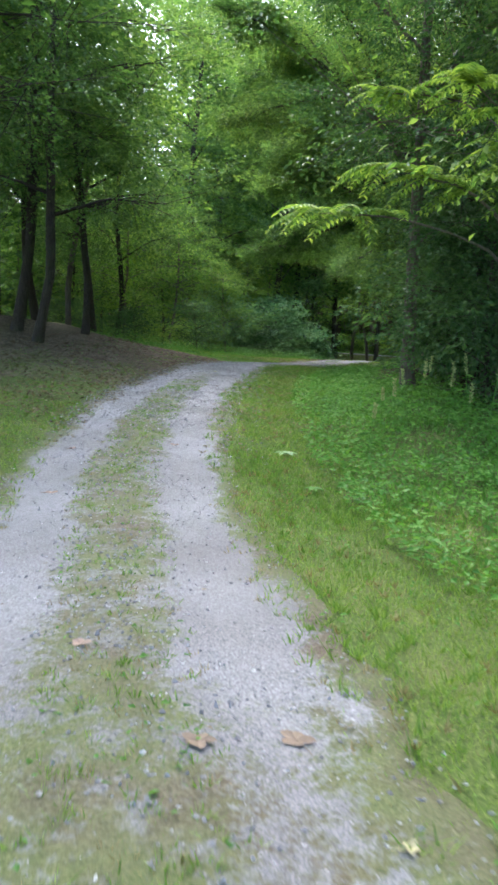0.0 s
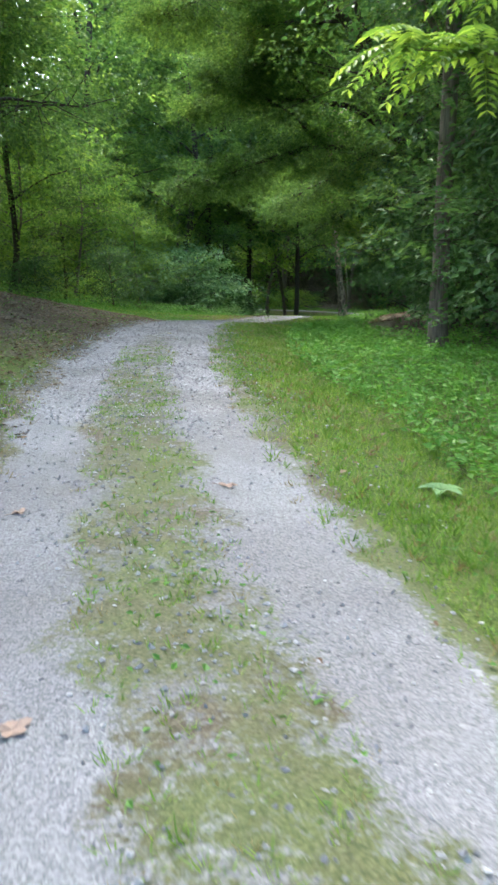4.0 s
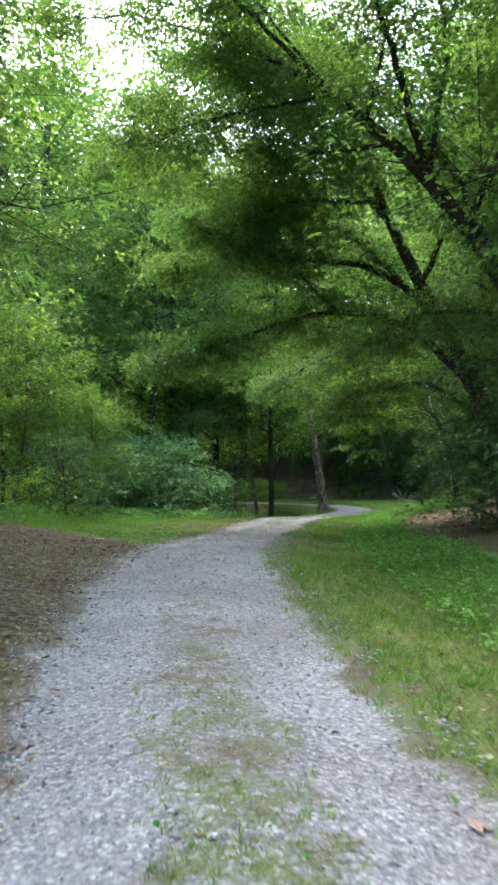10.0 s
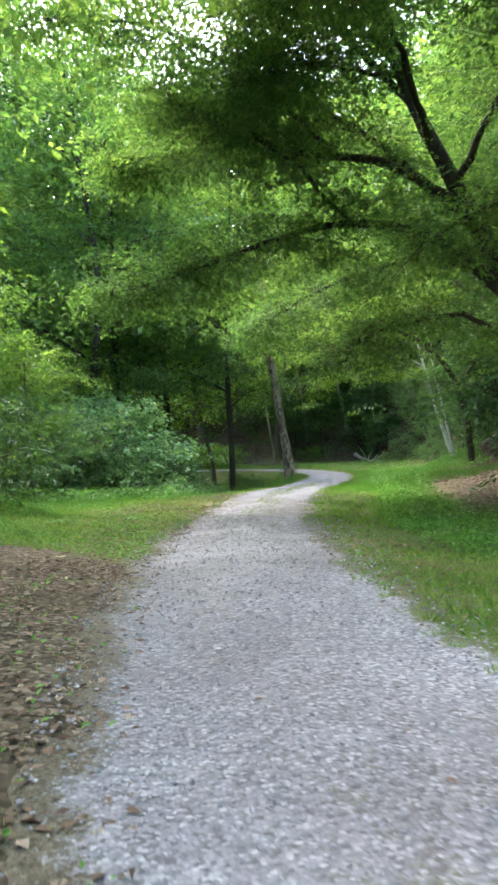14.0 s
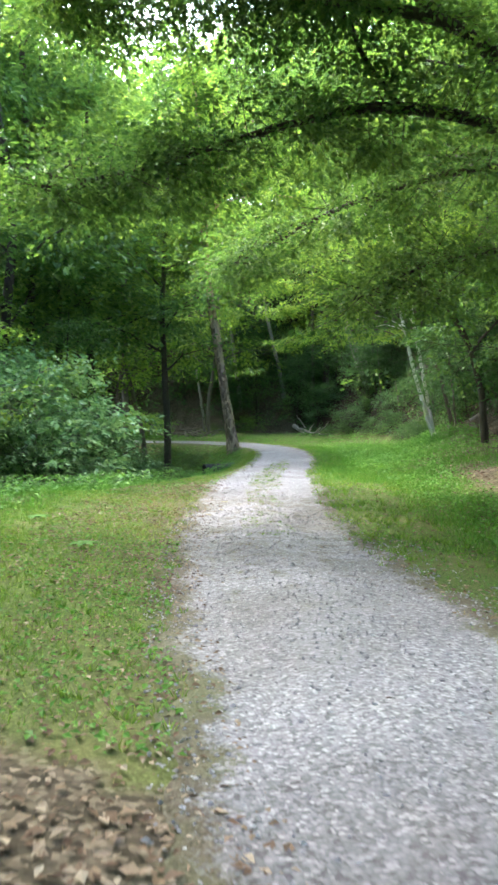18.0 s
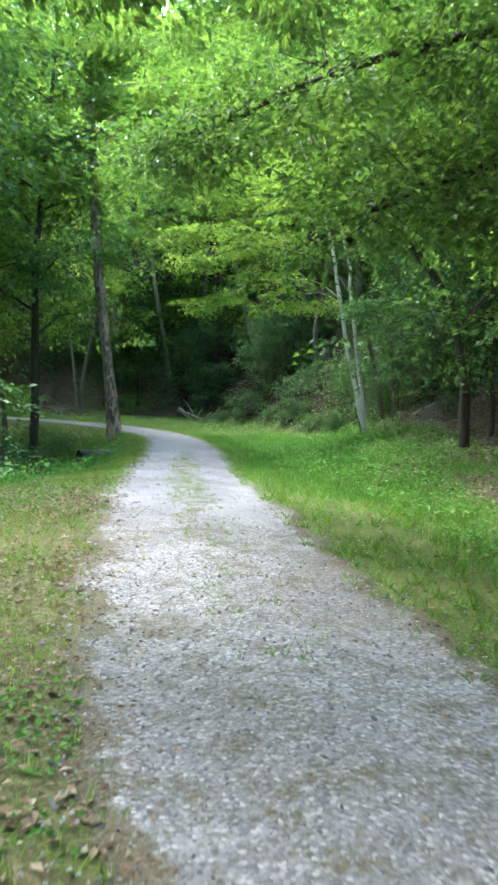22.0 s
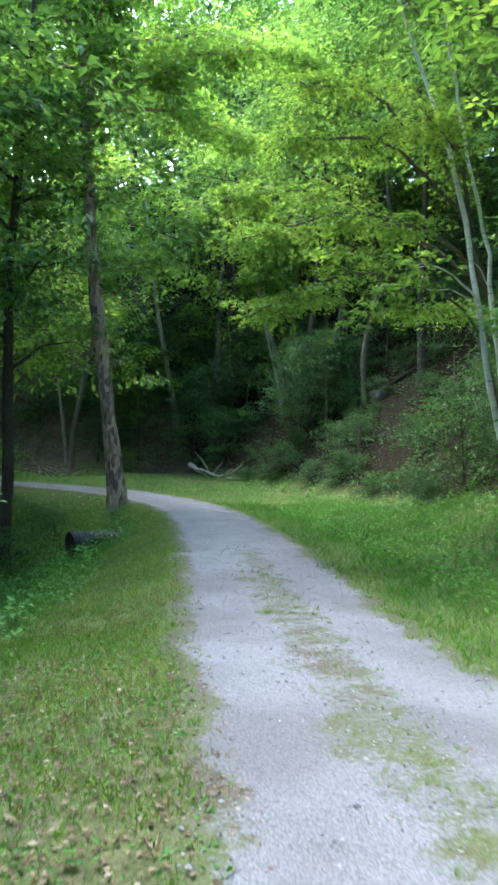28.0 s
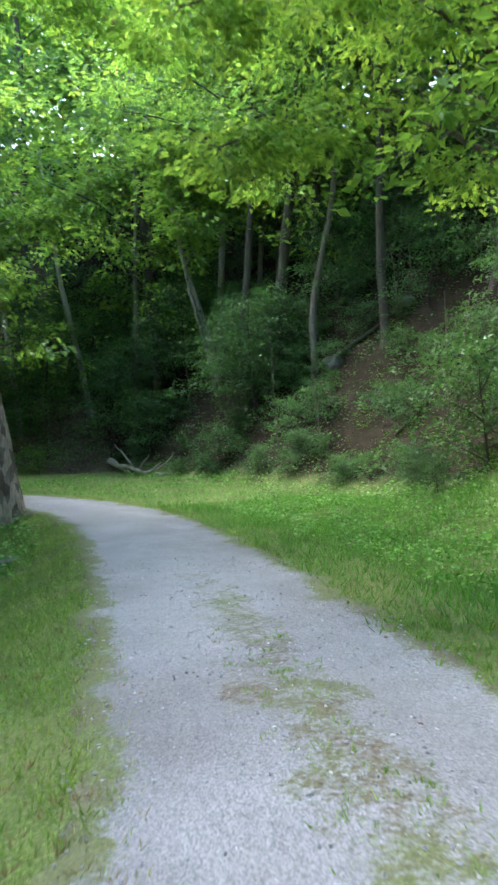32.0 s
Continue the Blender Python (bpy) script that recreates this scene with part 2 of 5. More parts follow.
def soil_material():
    """Forest soil: mown grass ground near the road, leaf litter under the trees, by the ground's own cover map."""
    m, nt, b = material("forest_ground", 0.95)
    b.inputs["Specular IOR Level"].default_value = 0.06
    at = place_of(nt)
    lane = nt.nodes.new("ShaderNodeAttribute")
    lane.attribute_name = "litter"
    flake = node(nt, "ShaderNodeTexVoronoi", Scale=27.0, Randomness=1.0)
    nt.links.new(at, flake.inputs["Vector"])
    tone = nt.nodes.new("ShaderNodeSeparateColor")
    nt.links.new(flake.outputs["Color"], tone.inputs[0])
    leaf = ramp(nt, tone.outputs[0], [(0.0, (0.06, 0.05, 0.035)), (0.5, (0.12, 0.1, 0.073)), (0.85, (0.2, 0.167, 0.12)), (1.0, (0.31, 0.26, 0.2))])
    leaf = mixed(nt, 1.0, leaf, ramp(nt, noise_of(nt, 1.2, 4.0, 0.6, at), [(0.3, (0.55, 0.55, 0.5)), (0.7, (1, 1, 1))]), "MULTIPLY")
    turf = ramp(nt, noise_of(nt, 48.0, 6.0, 0.85, at), [(0.38, (0.02, 0.035, 0.01)), (0.5, (0.07, 0.11, 0.028)), (0.62, (0.19, 0.22, 0.08))])
    dry = ramp(nt, noise_of(nt, 0.7, 4.0, 0.6, at), [(0.46, (0, 0, 0)), (0.75, (0.5, 0.5, 0.5))])
    turf = mixed(nt, dry, turf, (0.2, 0.18, 0.085))
    ragged = maths(nt, "ADD", lane.outputs["Fac"], maths(nt, "MULTIPLY", maths(nt, "SUBTRACT", noise_of(nt, 1.8, 6.0, 0.7, at), 0.5), 1.2))
    mask = ramp(nt, ragged, [(0.28, (0, 0, 0)), (0.78, (1, 1, 1))])
    # dark hillside soil, the canopy's shade put into its near-black colour
    slope_shade = nt.nodes.new("ShaderNodeAttribute")
    slope_shade.attribute_name = "slope_shade"
    shaded_soil = ramp(nt, noise_of(nt, 5.0, 6.0, 0.7, at), [(0.3, (0.008, 0.006, 0.004)), (0.58, (0.026, 0.02, 0.013)), (0.75, (0.066, 0.051, 0.033))])
    leaf = mixed(nt, maths(nt, "MULTIPLY", slope_shade.outputs["Fac"], 0.94), leaf, shaded_soil)
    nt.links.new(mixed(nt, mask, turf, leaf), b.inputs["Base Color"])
    bumped(nt, b, maths(nt, "ADD", tone.outputs[1], noise_of(nt, 14.0, 5.0, 0.6, at)), 0.5, 0.025)
    return m


GRAVEL, SOIL = gravel_material(), soil_material()


def shades(name, stops, rough=0.85):
    """A plain matt material in which each loose piece takes a shade of its own."""
    m, nt, b = material(name, rough)
    rnd = nt.nodes.new("ShaderNodeNewGeometry").outputs["Random Per Island"]
    colour = ramp(nt, rnd, stops)
    grain = ramp(nt, noise_of(nt, 40.0, 4.0, 0.6, place_of(nt)), [(0.3, (0.75, 0.75, 0.75)), (0.7, (1, 1, 1))])
    nt.links.new(mixed(nt, 1.0, colour, grain, "MULTIPLY"), b.inputs["Base Color"])
    return m


PEBBLE = shades("limestone_chip", [(0.0, (0.19, 0.19, 0.203)), (0.4, (0.27, 0.272, 0.288)), (0.85, (0.36, 0.364, 0.385)), (1.0, (0.52, 0.52, 0.53))])
LITTER = shades("dead_leaf", [(0.0, (0.09, 0.055, 0.035)), (0.5, (0.2, 0.135, 0.085)), (0.85, (0.29, 0.225, 0.155)), (1.0, (0.4, 0.34, 0.25))])
ROCK = shades("mossy_rock", [(0.0, (0.1, 0.1, 0.09)), (1.0, (0.17, 0.17, 0.15))], 0.9)

# ---- the lie of the land ----

# road centre line, x by y, then the bend behind the leaning tree
CENTRE = ((7.5, -16), (4.6, -10), (2.0, -5), (0.05, 0), (-1.1, 3.4), (-2.0, 6), (-2.65, 8), (-3.05, 10), (-3.4, 12), (-3.7, 14), (-4.0, 17),
          (-4.15, 20), (-4.15, 23), (-3.95, 26), (-3.6, 29), (-3.1, 32), (-2.4, 35), (-1.62, 38), (-0.65, 41), (0.38, 44), (1.5, 47),
          (2.7, 50), (4.1, 54), (5.3, 58), (5.95, 61.5), (5.75, 65), (4.6, 68.2), (2.4, 71), (-2, 73.5), (-9, 75.5), (-20, 77), (-40, 78))
ROAD_Z = ((-16, 0.25), (0, -0.08), (2.75, -0.2), (5.6, -0.3), (7.5, -0.27), (9.6, -0.16), (11.5, -0.05), (13.6, 0.04), (15.8, 0.09), (18, 0.12),
          (22.3, 0.25), (24.4, 0.25), (26.6, 0.2), (28.8, 0.1), (31, 0.0), (33.4, -0.09), (35.6, -0.13), (39.8, -0.1), (42, -0.16), (44.5, -0.28),
          (47, -0.41), (50, -0.5), (54, -0.59), (58, -0.65), (66, -0.7), (78, -0.74))
TOE = ((-30, 10), (-10, 7), (0, 4.6), (10, 2.8), (19, 1.4), (26, 1.5), (32, 2.8), (38, 4.2), (44, 5.8), (50, 8.0), (56, 11.1), (62, 12.8), (70, 13.2), (90, 13))
TOE_END = ((-60, 110), (-20, 96), (-5, 90), (3, 87), (9, 84), (14, 79))


def centre_line():
    p = np.array(CENTRE, float)
    s = np.r_[0, np.cumsum(np.hypot(*np.diff(p, axis=0).T))]
    fine = np.arange(0, s[-1], 0.1)
    xy = np.stack([np.interp(fine, s, p[:, k]) for k in (0, 1)], 1)
    kernel = np.exp(-0.5 * (np.arange(-25, 26) / 10.0) ** 2)
    kernel /= kernel.sum()
    padded = np.concatenate([np.repeat(xy[:1], 25, 0), xy, np.repeat(xy[-1:], 25, 0)])
    return np.stack([np.convolve(padded[:, k], kernel, "valid") for k in (0, 1)], 1)


LINE = centre_line()
LINE_DIR = np.gradient(LINE, axis=0)
LINE_DIR /= np.hypot(*LINE_DIR.T)[:, None]
LINE_RIGHT = np.stack([LINE_DIR[:, 1], -LINE_DIR[:, 0]], 1)


def lane_of(x, y):
    """Where a place lies along the road (the nearest sample of the line) and how far across (right is positive)."""
    x, y = np.atleast_1d(np.asarray(x, float)), np.atleast_1d(np.asarray(y, float))
    near, across = np.zeros(len(x), int), np.zeros(len(x))
    thin = LINE[::4]
    for a in range(0, len(x), 4000):
        q = np.stack([x[a:a + 4000], y[a:a + 4000]], 1)
        k = ((q[:, None] - thin[None]) ** 2).sum(-1).argmin(1) * 4
        off = q - LINE[k]
        along = (off * LINE_DIR[k]).sum(1)
        k2 = np.clip(k + np.round(along / 0.1).astype(int), 0, len(LINE) - 1)
        off = q - LINE[k2]
        across[a:a + 4000] = np.sign((off * LINE_RIGHT[k2]).sum(1)) * np.hypot(*off.T)
        near[a:a + 4000] = k2
    return near, across


def ease(v, a, b):
    u = np.clip((np.asarray(v, float) - a) / (b - a), 0, 1)
    return u * u * (3 - 2 * u)


def wavy(x, y, size, seed=0.0):
    """A cheap smooth unevenness between -1 and 1."""
    x, y = np.asarray(x) / size + seed, np.asarray(y) / size - seed * 1.7
    return (np.sin(x * 1.9 + np.sin(y * 1.3 + seed)) + np.sin(y * 2.3 + 1.7 * np.sin(x * 0.9)) + np.sin((x + y) * 1.1 + seed * 3)) / 3


def land(x, y, near=None, across=None):
    """Height of the ground."""
    x, y = np.atleast_1d(np.asarray(x, float)), np.atleast_1d(np.asarray(y, float))
    if near is None:
        near, across = lane_of(x, y)
    ry = LINE[near, 1]
    z = np.interp(ry, *np.array(ROAD_Z).T)
    left, right = np.clip(-across - 1.25, 0, None), np.clip(across - 1.25, 0, None)
    # crowned road, two shallow ruts
    z = z + 0.03 * np.exp(-(across / 0.45) ** 2) - 0.02 * np.exp(-((np.abs(across) - 0.78) / 0.25) ** 2)
    # left: rises under the trees at first, falls to a ravine later on
    z += np.interp(ry, (-20, 8, 26, 34, 40, 46, 52, 60), (0.05, 0.1, 0.16, 0.1, -0.02, -0.18, -0.42, -0.62)) * np.minimum(left, np.interp(ry, (30, 46, 60), (8, 5, 3.2)))
    # right: a grassy ditch, then the wooded hillside
    z -= np.interp(ry, (0, 8, 20, 30, 50, 62), (0.12, 0.2, 0.2, 0.1, 0.08, 0.05)) * np.exp(-((right - 1.7) / 1.0) ** 2)
    # a grassy hump on the inner side of the bend
    z += 0.3 * np.exp(-((ry - 45.5) / 4.2) ** 2) * np.exp(-((right - 2.8) / 1.5) ** 2)
    toe = x - np.interp(y, *np.array(TOE).T)
    end = y - np.interp(x, *np.array(TOE_END).T)
    up = np.maximum(toe * 0.85, end * 0.9)
    bank = np.interp(ry, (24, 34, 44, 50, 56, 61), (0.0, 0.32, 0.4, 0.7, 0.6, 0.0)) * np.exp(-((up - 0.4) / 1.1) ** 2)
    rise = np.where(up > 0, np.sqrt(up * up + 0.6) - 0.77, 0)
    steep = np.interp(y, (-20, 5, 22, 40, 60), (0.35, 0.45, 0.6, 0.75, 1.45))
    z += bank + np.minimum(steep * rise, 20 + 0.1 * rise)
    far = np.clip(np.abs(across) - 2.0, 0, 6) / 6
    return z + far * (0.12 * wavy(x, y, 2.3) + 0.05 * wavy(x, y, 0.7, 2.0)) + 0.006 * wavy(x, y, 0.35, 1.0)


def height(x, y):
    return float(land(x, y)[0])


def mesh_of(name, verts, faces, mat, smooth=False):
    me = bpy.data.meshes.new(name)
    verts = np.asarray(verts, np.float32)
    faces = np.asarray(faces, np.int32)
    if faces.ndim == 2 and len(faces):
        k = faces.shape[1]
        me.vertices.add(len(verts))
        me.vertices.foreach_set("co", verts.ravel())
        me.loops.add(faces.size)
        me.loops.foreach_set("vertex_index", faces.ravel())
        me.polygons.add(len(faces))
        me.polygons.foreach_set("loop_start", np.arange(0, faces.size, k, dtype=np.int32))
        me.polygons.foreach_set("use_smooth", np.full(len(faces), smooth))
        me.update(calc_edges=True)
    me.materials.append(mat)
    return me


def part(name, me, parent=None, label=""):
    """Links a mesh as one object, under a thing or a part if given."""
    ob = new(name, me)
    if parent is not None:
        ob.parent = parent
    return tagged(ob, label)


def build_ground():
    xs = np.r_[-320, -200, -120, -80, -60, -45, -35, -28, -23, np.arange(-19, 20, 0.25), 20.5, 22, 25, 30, 38, 50, 70, 110, 180, 320]
    ys = np.r_[-320, -180, -90, -50, -30, -20, -14, -10, -7, -5, np.arange(-4, 80, 0.25), 81, 83, 86, 90, 96, 105, 120, 150, 200, 320]
    gx, gy = np.meshgrid(xs, ys)
    x, y = gx.ravel(), gy.ravel()
    near, across = lane_of(x, y)
    z = land(x, y, near, across)
    z -= 0.05 * (np.abs(across) < 1.0)
    n, k = len(ys), len(xs)
    i = np.arange(n * k).reshape(n, k)
    faces = np.stack([i[:-1, :-1], i[:-1, 1:], i[1:, 1:], i[1:, :-1]], -1).reshape(-1, 4)
    me = mesh_of("ground", np.stack([x, y, z], 1), faces, SOIL, True)
    ry = LINE[near, 1]
    litter = np.where(across < 0, ease(-across, np.interp(ry, (0, 12, 16.5, 27, 30.5, 40), (5.5, 4.8, 0.75, 0.75, 5.0, 5.0)), np.interp(ry, (0, 12, 16.5, 27, 30.5, 40), (8, 6.8, 1.25, 1.3, 8, 8))),
                      ease(x - np.interp(y, *np.array(TOE).T) + np.interp(y, (16, 22, 27, 39, 42, 48), (0.0, 0.9, 1.5, 2.0, 0.9, -0.1)), 0.0, 1.3) * np.interp(y, (24, 27, 39, 42), (1, 0.7, 0.8, 1)))
    litter = np.where(across < 0, litter * np.maximum(np.interp(ry, (11, 18, 20.5), (0.5, 0.58, 1.0)), ease(-across, 6.5, 9.0)), litter)
    litter = np.maximum(litter, ease(y - np.interp(x, *np.array(TOE_END).T), -2, 0))
    litter = np.maximum(litter, 0.5 * ease(ry, 25.0, 28.5) * (1 - ease(ry, 42.5, 45.0)) * ease(-across, 0.7, 1.0) * (1 - ease(-across, np.interp(ry, (30, 36), (1.2, 1.9)), np.interp(ry, (30, 36), (1.7, 2.9)))))
    me.attributes.new("litter", "FLOAT", "POINT").data.foreach_set("value", litter.astype(np.float32))
    # where the hillside's shade is painted into the soil, from its toe upwards
    slope_shade = ease(x - np.interp(y, *np.array(TOE).T), 0.0, 1.0) * ease(y, 48, 56)
    me.attributes.new("slope_shade", "FLOAT", "POINT").data.foreach_set("value", slope_shade.astype(np.float32))
    return tagged(part("ground", me), "forest floor of leaf litter with mown grass along the lane", "ground", kind="structure")


def cover_of(across, ry):
    """How much dirt and grass hides the gravel, across the lane: the strip between the wheels, and the two edges."""
    strip = np.interp(ry, (-16, 0, 3, 12, 16, 20, 23, 30, 33, 37, 44, 50, 54, 60), (0.92, 0.9, 0.74, 0.88, 0.68, 0.5, 0.1, 0.05, 0.2, 0.5, 0.66, 0.6, 0.15, 0.0))
    middle = np.exp(-(np.abs(across) / np.interp(ry, (10, 20, 40), (0.47, 0.4, 0.36))) ** 4) * strip
    edge = 1.25 * ease(np.abs(across), 0.85, 1.3)
    start = 0.85 * (1 - ease(ry, 2.2, 4.2)) * (0.6 + 0.4 * ease(np.abs(across - 0.55), 0.1, 0.5))
    fouled = 0.42 * ease(ry, 26, 33) * (1 - ease(ry, 37.5, 40.5))
    return np.maximum(np.maximum(np.maximum(middle, edge), start), fouled)


def build_road():
    n = np.linspace(-1.5, 1.5, 31)
    k = np.arange(0, len(LINE) - 200)
    pts = LINE[k][:, None] + LINE_RIGHT[k][:, None] * n[None, :, None]
    x, y = pts[..., 0].ravel(), pts[..., 1].ravel()
    near, across = np.repeat(k, len(n)), np.tile(n, len(k))
    ry = LINE[near, 1]
    edge = np.abs(across) + 0.13 * wavy(x, y, 0.5, 3.0) + 0.08 * wavy(x, y, 0.17, 5.0)
    z = land(x, y, near, across) + 0.022 - 0.07 * ease(edge, 1.18, 1.45) + 0.005 * wavy(x, y, 0.12, 4.0)
    i = np.arange(len(x)).reshape(len(k), len(n))
    faces = np.stack([i[:-1, :-1], i[:-1, 1:], i[1:, 1:], i[1:, :-1]], -1).reshape(-1, 4)
    me = mesh_of("road", np.stack([x, y, z], 1), faces, GRAVEL, True)
    me.attributes.new("cover", "FLOAT", "POINT").data.foreach_set("value", cover_of(edge * np.sign(across), ry).astype(np.float32))
    bare = 0.9 * ease(ry, 9, 13) * (1 - ease(ry, 25, 28)) * ease(-across, 0.2, 0.6) + 0.8 * ease(ry, 26, 31) * (1 - ease(ry, 38, 41))
    me.attributes.new("bare", "FLOAT", "POINT").data.foreach_set("value", bare.astype(np.float32))
    packed = 1 - ease(ry, 9, 15) * (1 - ease(ry, 36, 42))
    me.attributes.new("packed", "FLOAT", "POINT").data.foreach_set("value", packed.astype(np.float32))
    return tagged(part("road", me), "pale crushed-gravel lane with two wheel tracks and a grassy strip", "road", kind="structure")


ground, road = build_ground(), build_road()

# ---- how trees are made ----


def tube(points, radii, sides=7, wobble=0.0, rng=None):
    """A tapering round limb along a smooth line through the points. Returns vertices and quads."""
    p, r = np.array(points, float), np.array(radii, float)
    s = np.r_[0, np.cumsum(np.linalg.norm(np.diff(p, axis=0), axis=1))]
    steps = max(4, int(s[-1] / max(0.35, r.max() * 1.4)))
    t = np.linspace(0, s[-1], min(steps, 26) + 1)
    c = np.stack([np.interp(t, s, p[:, k]) for k in range(3)], 1)
    for _ in range(2):
        c[1:-1] = 0.25 * c[:-2] + 0.5 * c[1:-1] + 0.25 * c[2:]
    rr = np.interp(t, s, r)
    if wobble and rng is not None:
        c[1:-1] += rng.normal(0, wobble, c[1:-1].shape)
        rr = rr * (1 + rng.normal(0, 0.05, len(rr)))
    d = np.gradient(c, axis=0)
    d /= np.linalg.norm(d, axis=1)[:, None] + 1e-9
    side = np.cross(d, np.where(np.abs(d[:, 2:3]) > 0.9, (1.0, 0, 0), (0, 0, 1.0)))
    side /= np.linalg.norm(side, axis=1)[:, None] + 1e-9
    up = np.cross(side, d)
    a = np.linspace(0, 2 * np.pi, sides, endpoint=False)
    ring = c[:, None] + rr[:, None, None] * (np.cos(a)[None, :, None] * side[:, None] + np.sin(a)[None, :, None] * up[:, None])
    n = len(c)
    i = np.arange(n * sides).reshape(n, sides)
    j = np.roll(i, -1, 1)
    faces = np.stack([i[:-1], j[:-1], j[1:], i[1:]], -1).reshape(-1, 4)
    return ring.reshape(-1, 3), faces


def joined(pieces):
    verts, faces, at = [], [], 0
    for v, f in pieces:
        verts.append(v)
        faces.append(f + at)
        at += len(v)
    return np.concatenate(verts), np.concatenate(faces)


def twig(a, b, r):
    """A straight thin twig."""
    d = b - a
    side = np.cross(d, (0.3, 0.2, 1.0))
    side /= np.linalg.norm(side) + 1e-9
    other = np.cross(d / (np.linalg.norm(d) + 1e-9), side)
    v = np.array([a + r * side, a + r * (other - side * 0.5), a - r * (other + side * 0.5), b + 0.3 * r * side, b + 0.3 * r * (other - side * 0.5), b - 0.3 * r * (other + side * 0.5)])
    return v, np.array([(0, 1, 4, 3), (1, 2, 5, 4), (2, 0, 3, 5)])


def flared(radius, length, rng):
    """Radii of a trunk: a root flare below, an even taper above."""
    return [radius * 1.55, radius * 1.12, radius, radius * 0.8, radius * 0.5, radius * 0.18]


def leaf_quads(centres, ahead, up, size, slim=0.55):
    """Single leaves: pointed, folded along the midrib."""
    n = len(centres)
    ahead = ahead / (np.linalg.norm(ahead, axis=1)[:, None] + 1e-9)
    side = np.cross(ahead, up)
    side /= np.linalg.norm(side, axis=1)[:, None] + 1e-9
    up = np.cross(side, ahead)
    size = np.broadcast_to(np.asarray(size, float), (n,))[:, None]
    verts = np.empty((n, 4, 3))
    verts[:, 0] = centres - ahead * size * 0.5
    verts[:, 1] = centres + side * size * slim * 0.5 + up * size * 0.1
    verts[:, 2] = centres + ahead * size * 0.5 - up * size * 0.06
    verts[:, 3] = centres - side * size * slim * 0.5 + up * size * 0.1
    return verts.reshape(-1, 3), np.arange(n * 4).reshape(n, 4)


def sprays(rng, centres, outward, count, radius, flat, size, droop=0.25, slim=0.55):
    """Leaves in flat layered sprays round the given twig ends."""
    n = len(centres)
    c = np.repeat(centres, count, 0)
    o = np.repeat(outward, count, 0)
    r = np.repeat(np.broadcast_to(radius, (n,)), count)
    a = rng.uniform(0, 2 * np.pi, n * count)
    d = np.sqrt(rng.uniform(0, 1, n * count)) * r
    off = np.stack([np.cos(a) * d, np.sin(a) * d, rng.normal(0, flat, n * count) * r - droop * d * d / (r + 1e-6)], 1)
    tilt = np.repeat(rng.normal(0, 0.22, (n, 3)), count, 0)
    up = np.stack([rng.normal(0, 0.42, n * count), rng.normal(0, 0.42, n * count), np.ones(n * count)], 1) + tilt
    off[:, 2] -= off[:, 0] * tilt[:, 0] + off[:, 1] * tilt[:, 1]
    ahead = np.stack([np.cos(a), np.sin(a), np.full(n * count, -0.35)], 1) + 0.6 * o + rng.normal(0, 0.45, (n * count, 3))
    return leaf_quads(c + off, ahead, up, size * rng.uniform(0.6, 1.25, n * count), slim)


def make_tree(rng, name, label, tall, trunk_r, bare, reach, limbs, per_limb, leaves, leaf_size, leaf, bark, lean=(0.0, 0.0), spray_r=0.75, group="", category="tree", flat=0.14, upward=0.45, droop=0.25, twiggy=True):
    """A broad-leaved tree: trunk, limbs, twigs and a crown of leaf sprays. Its foot is at the origin."""
    tree = tagged(new(name), label, category, group)
    lx, ly = lean
    bend = rng.normal(0, 0.02 * tall, (6, 2))
    hs = np.array([-0.3, 0.25, 0.12 * tall, 0.45 * tall, 0.78 * tall, tall])
    line = np.stack([lx * hs / tall + bend[:, 0] * (hs > 1), ly * hs / tall + bend[:, 1] * (hs > 1), hs], 1)
    v, f = tube(line, flared(trunk_r, tall, rng), 9, 0.012, rng)
    part("trunk", mesh_of("trunk", v, f, bark, True), tree)
    ends, outs, twigs = [], [], []
    for k in range(limbs):
        h = bare + (tall * 0.97 - bare) * (k + rng.uniform(0, 0.8)) / limbs
        root = np.array([np.interp(h, hs, line[:, 0]), np.interp(h, hs, line[:, 1]), h])
        a = k * 2.4 + rng.uniform(-0.5, 0.5)
        top = (h - bare) / (tall - bare)
        span = reach * (1.05 - 0.75 * top ** 1.6) * rng.uniform(0.75, 1.2)
        out = np.array([np.cos(a), np.sin(a), 0.0])
        tip = root + out * span + np.array([0, 0, span * upward * rng.uniform(0.5, 1.3)])
        mid = 0.5 * (root + tip) + np.array([0, 0, 0.1 * span])
        r0 = max(0.02, trunk_r * (0.42 - 0.25 * top))
        v, f = tube([root, mid, tip], [r0, r0 * 0.6, r0 * 0.18], 4, 0.02, rng)
        part("limb", mesh_of("limb", v, f, bark, True), tree)
        for q in range(per_limb):
            u = rng.uniform(0.25, 1.08)
            base = (1 - u) ** 2 * root + 2 * u * (1 - u) * mid + u * u * tip if u <= 1 else tip
            swing = rng.normal(0, 0.32 * span * (0.4 + 0.6 * min(u, 1)) + 0.15, 3) * (1, 1, 0.55)
            end = base + swing + out * 0.1 * span
            ends.append(end)
            way = end - base + out * 0.3
            outs.append(way / (np.linalg.norm(way) + 1e-6))
            twigs.append(twig(base, end, min(0.016, r0 * 0.15 + 0.004)))
    if twiggy:
        v, f = joined(twigs)
        tagged(part("twigwork", mesh_of("twigwork", v, f, bark), tree), kind="stuff")
    v, f = sprays(rng, np.array(ends), np.array(outs), leaves, spray_r * rng.uniform(0.7, 1.25, len(ends)), flat, leaf_size, droop)
    tagged(part("crown", mesh_of("crown", v, f, leaf), tree), kind="stuff")
    return tree


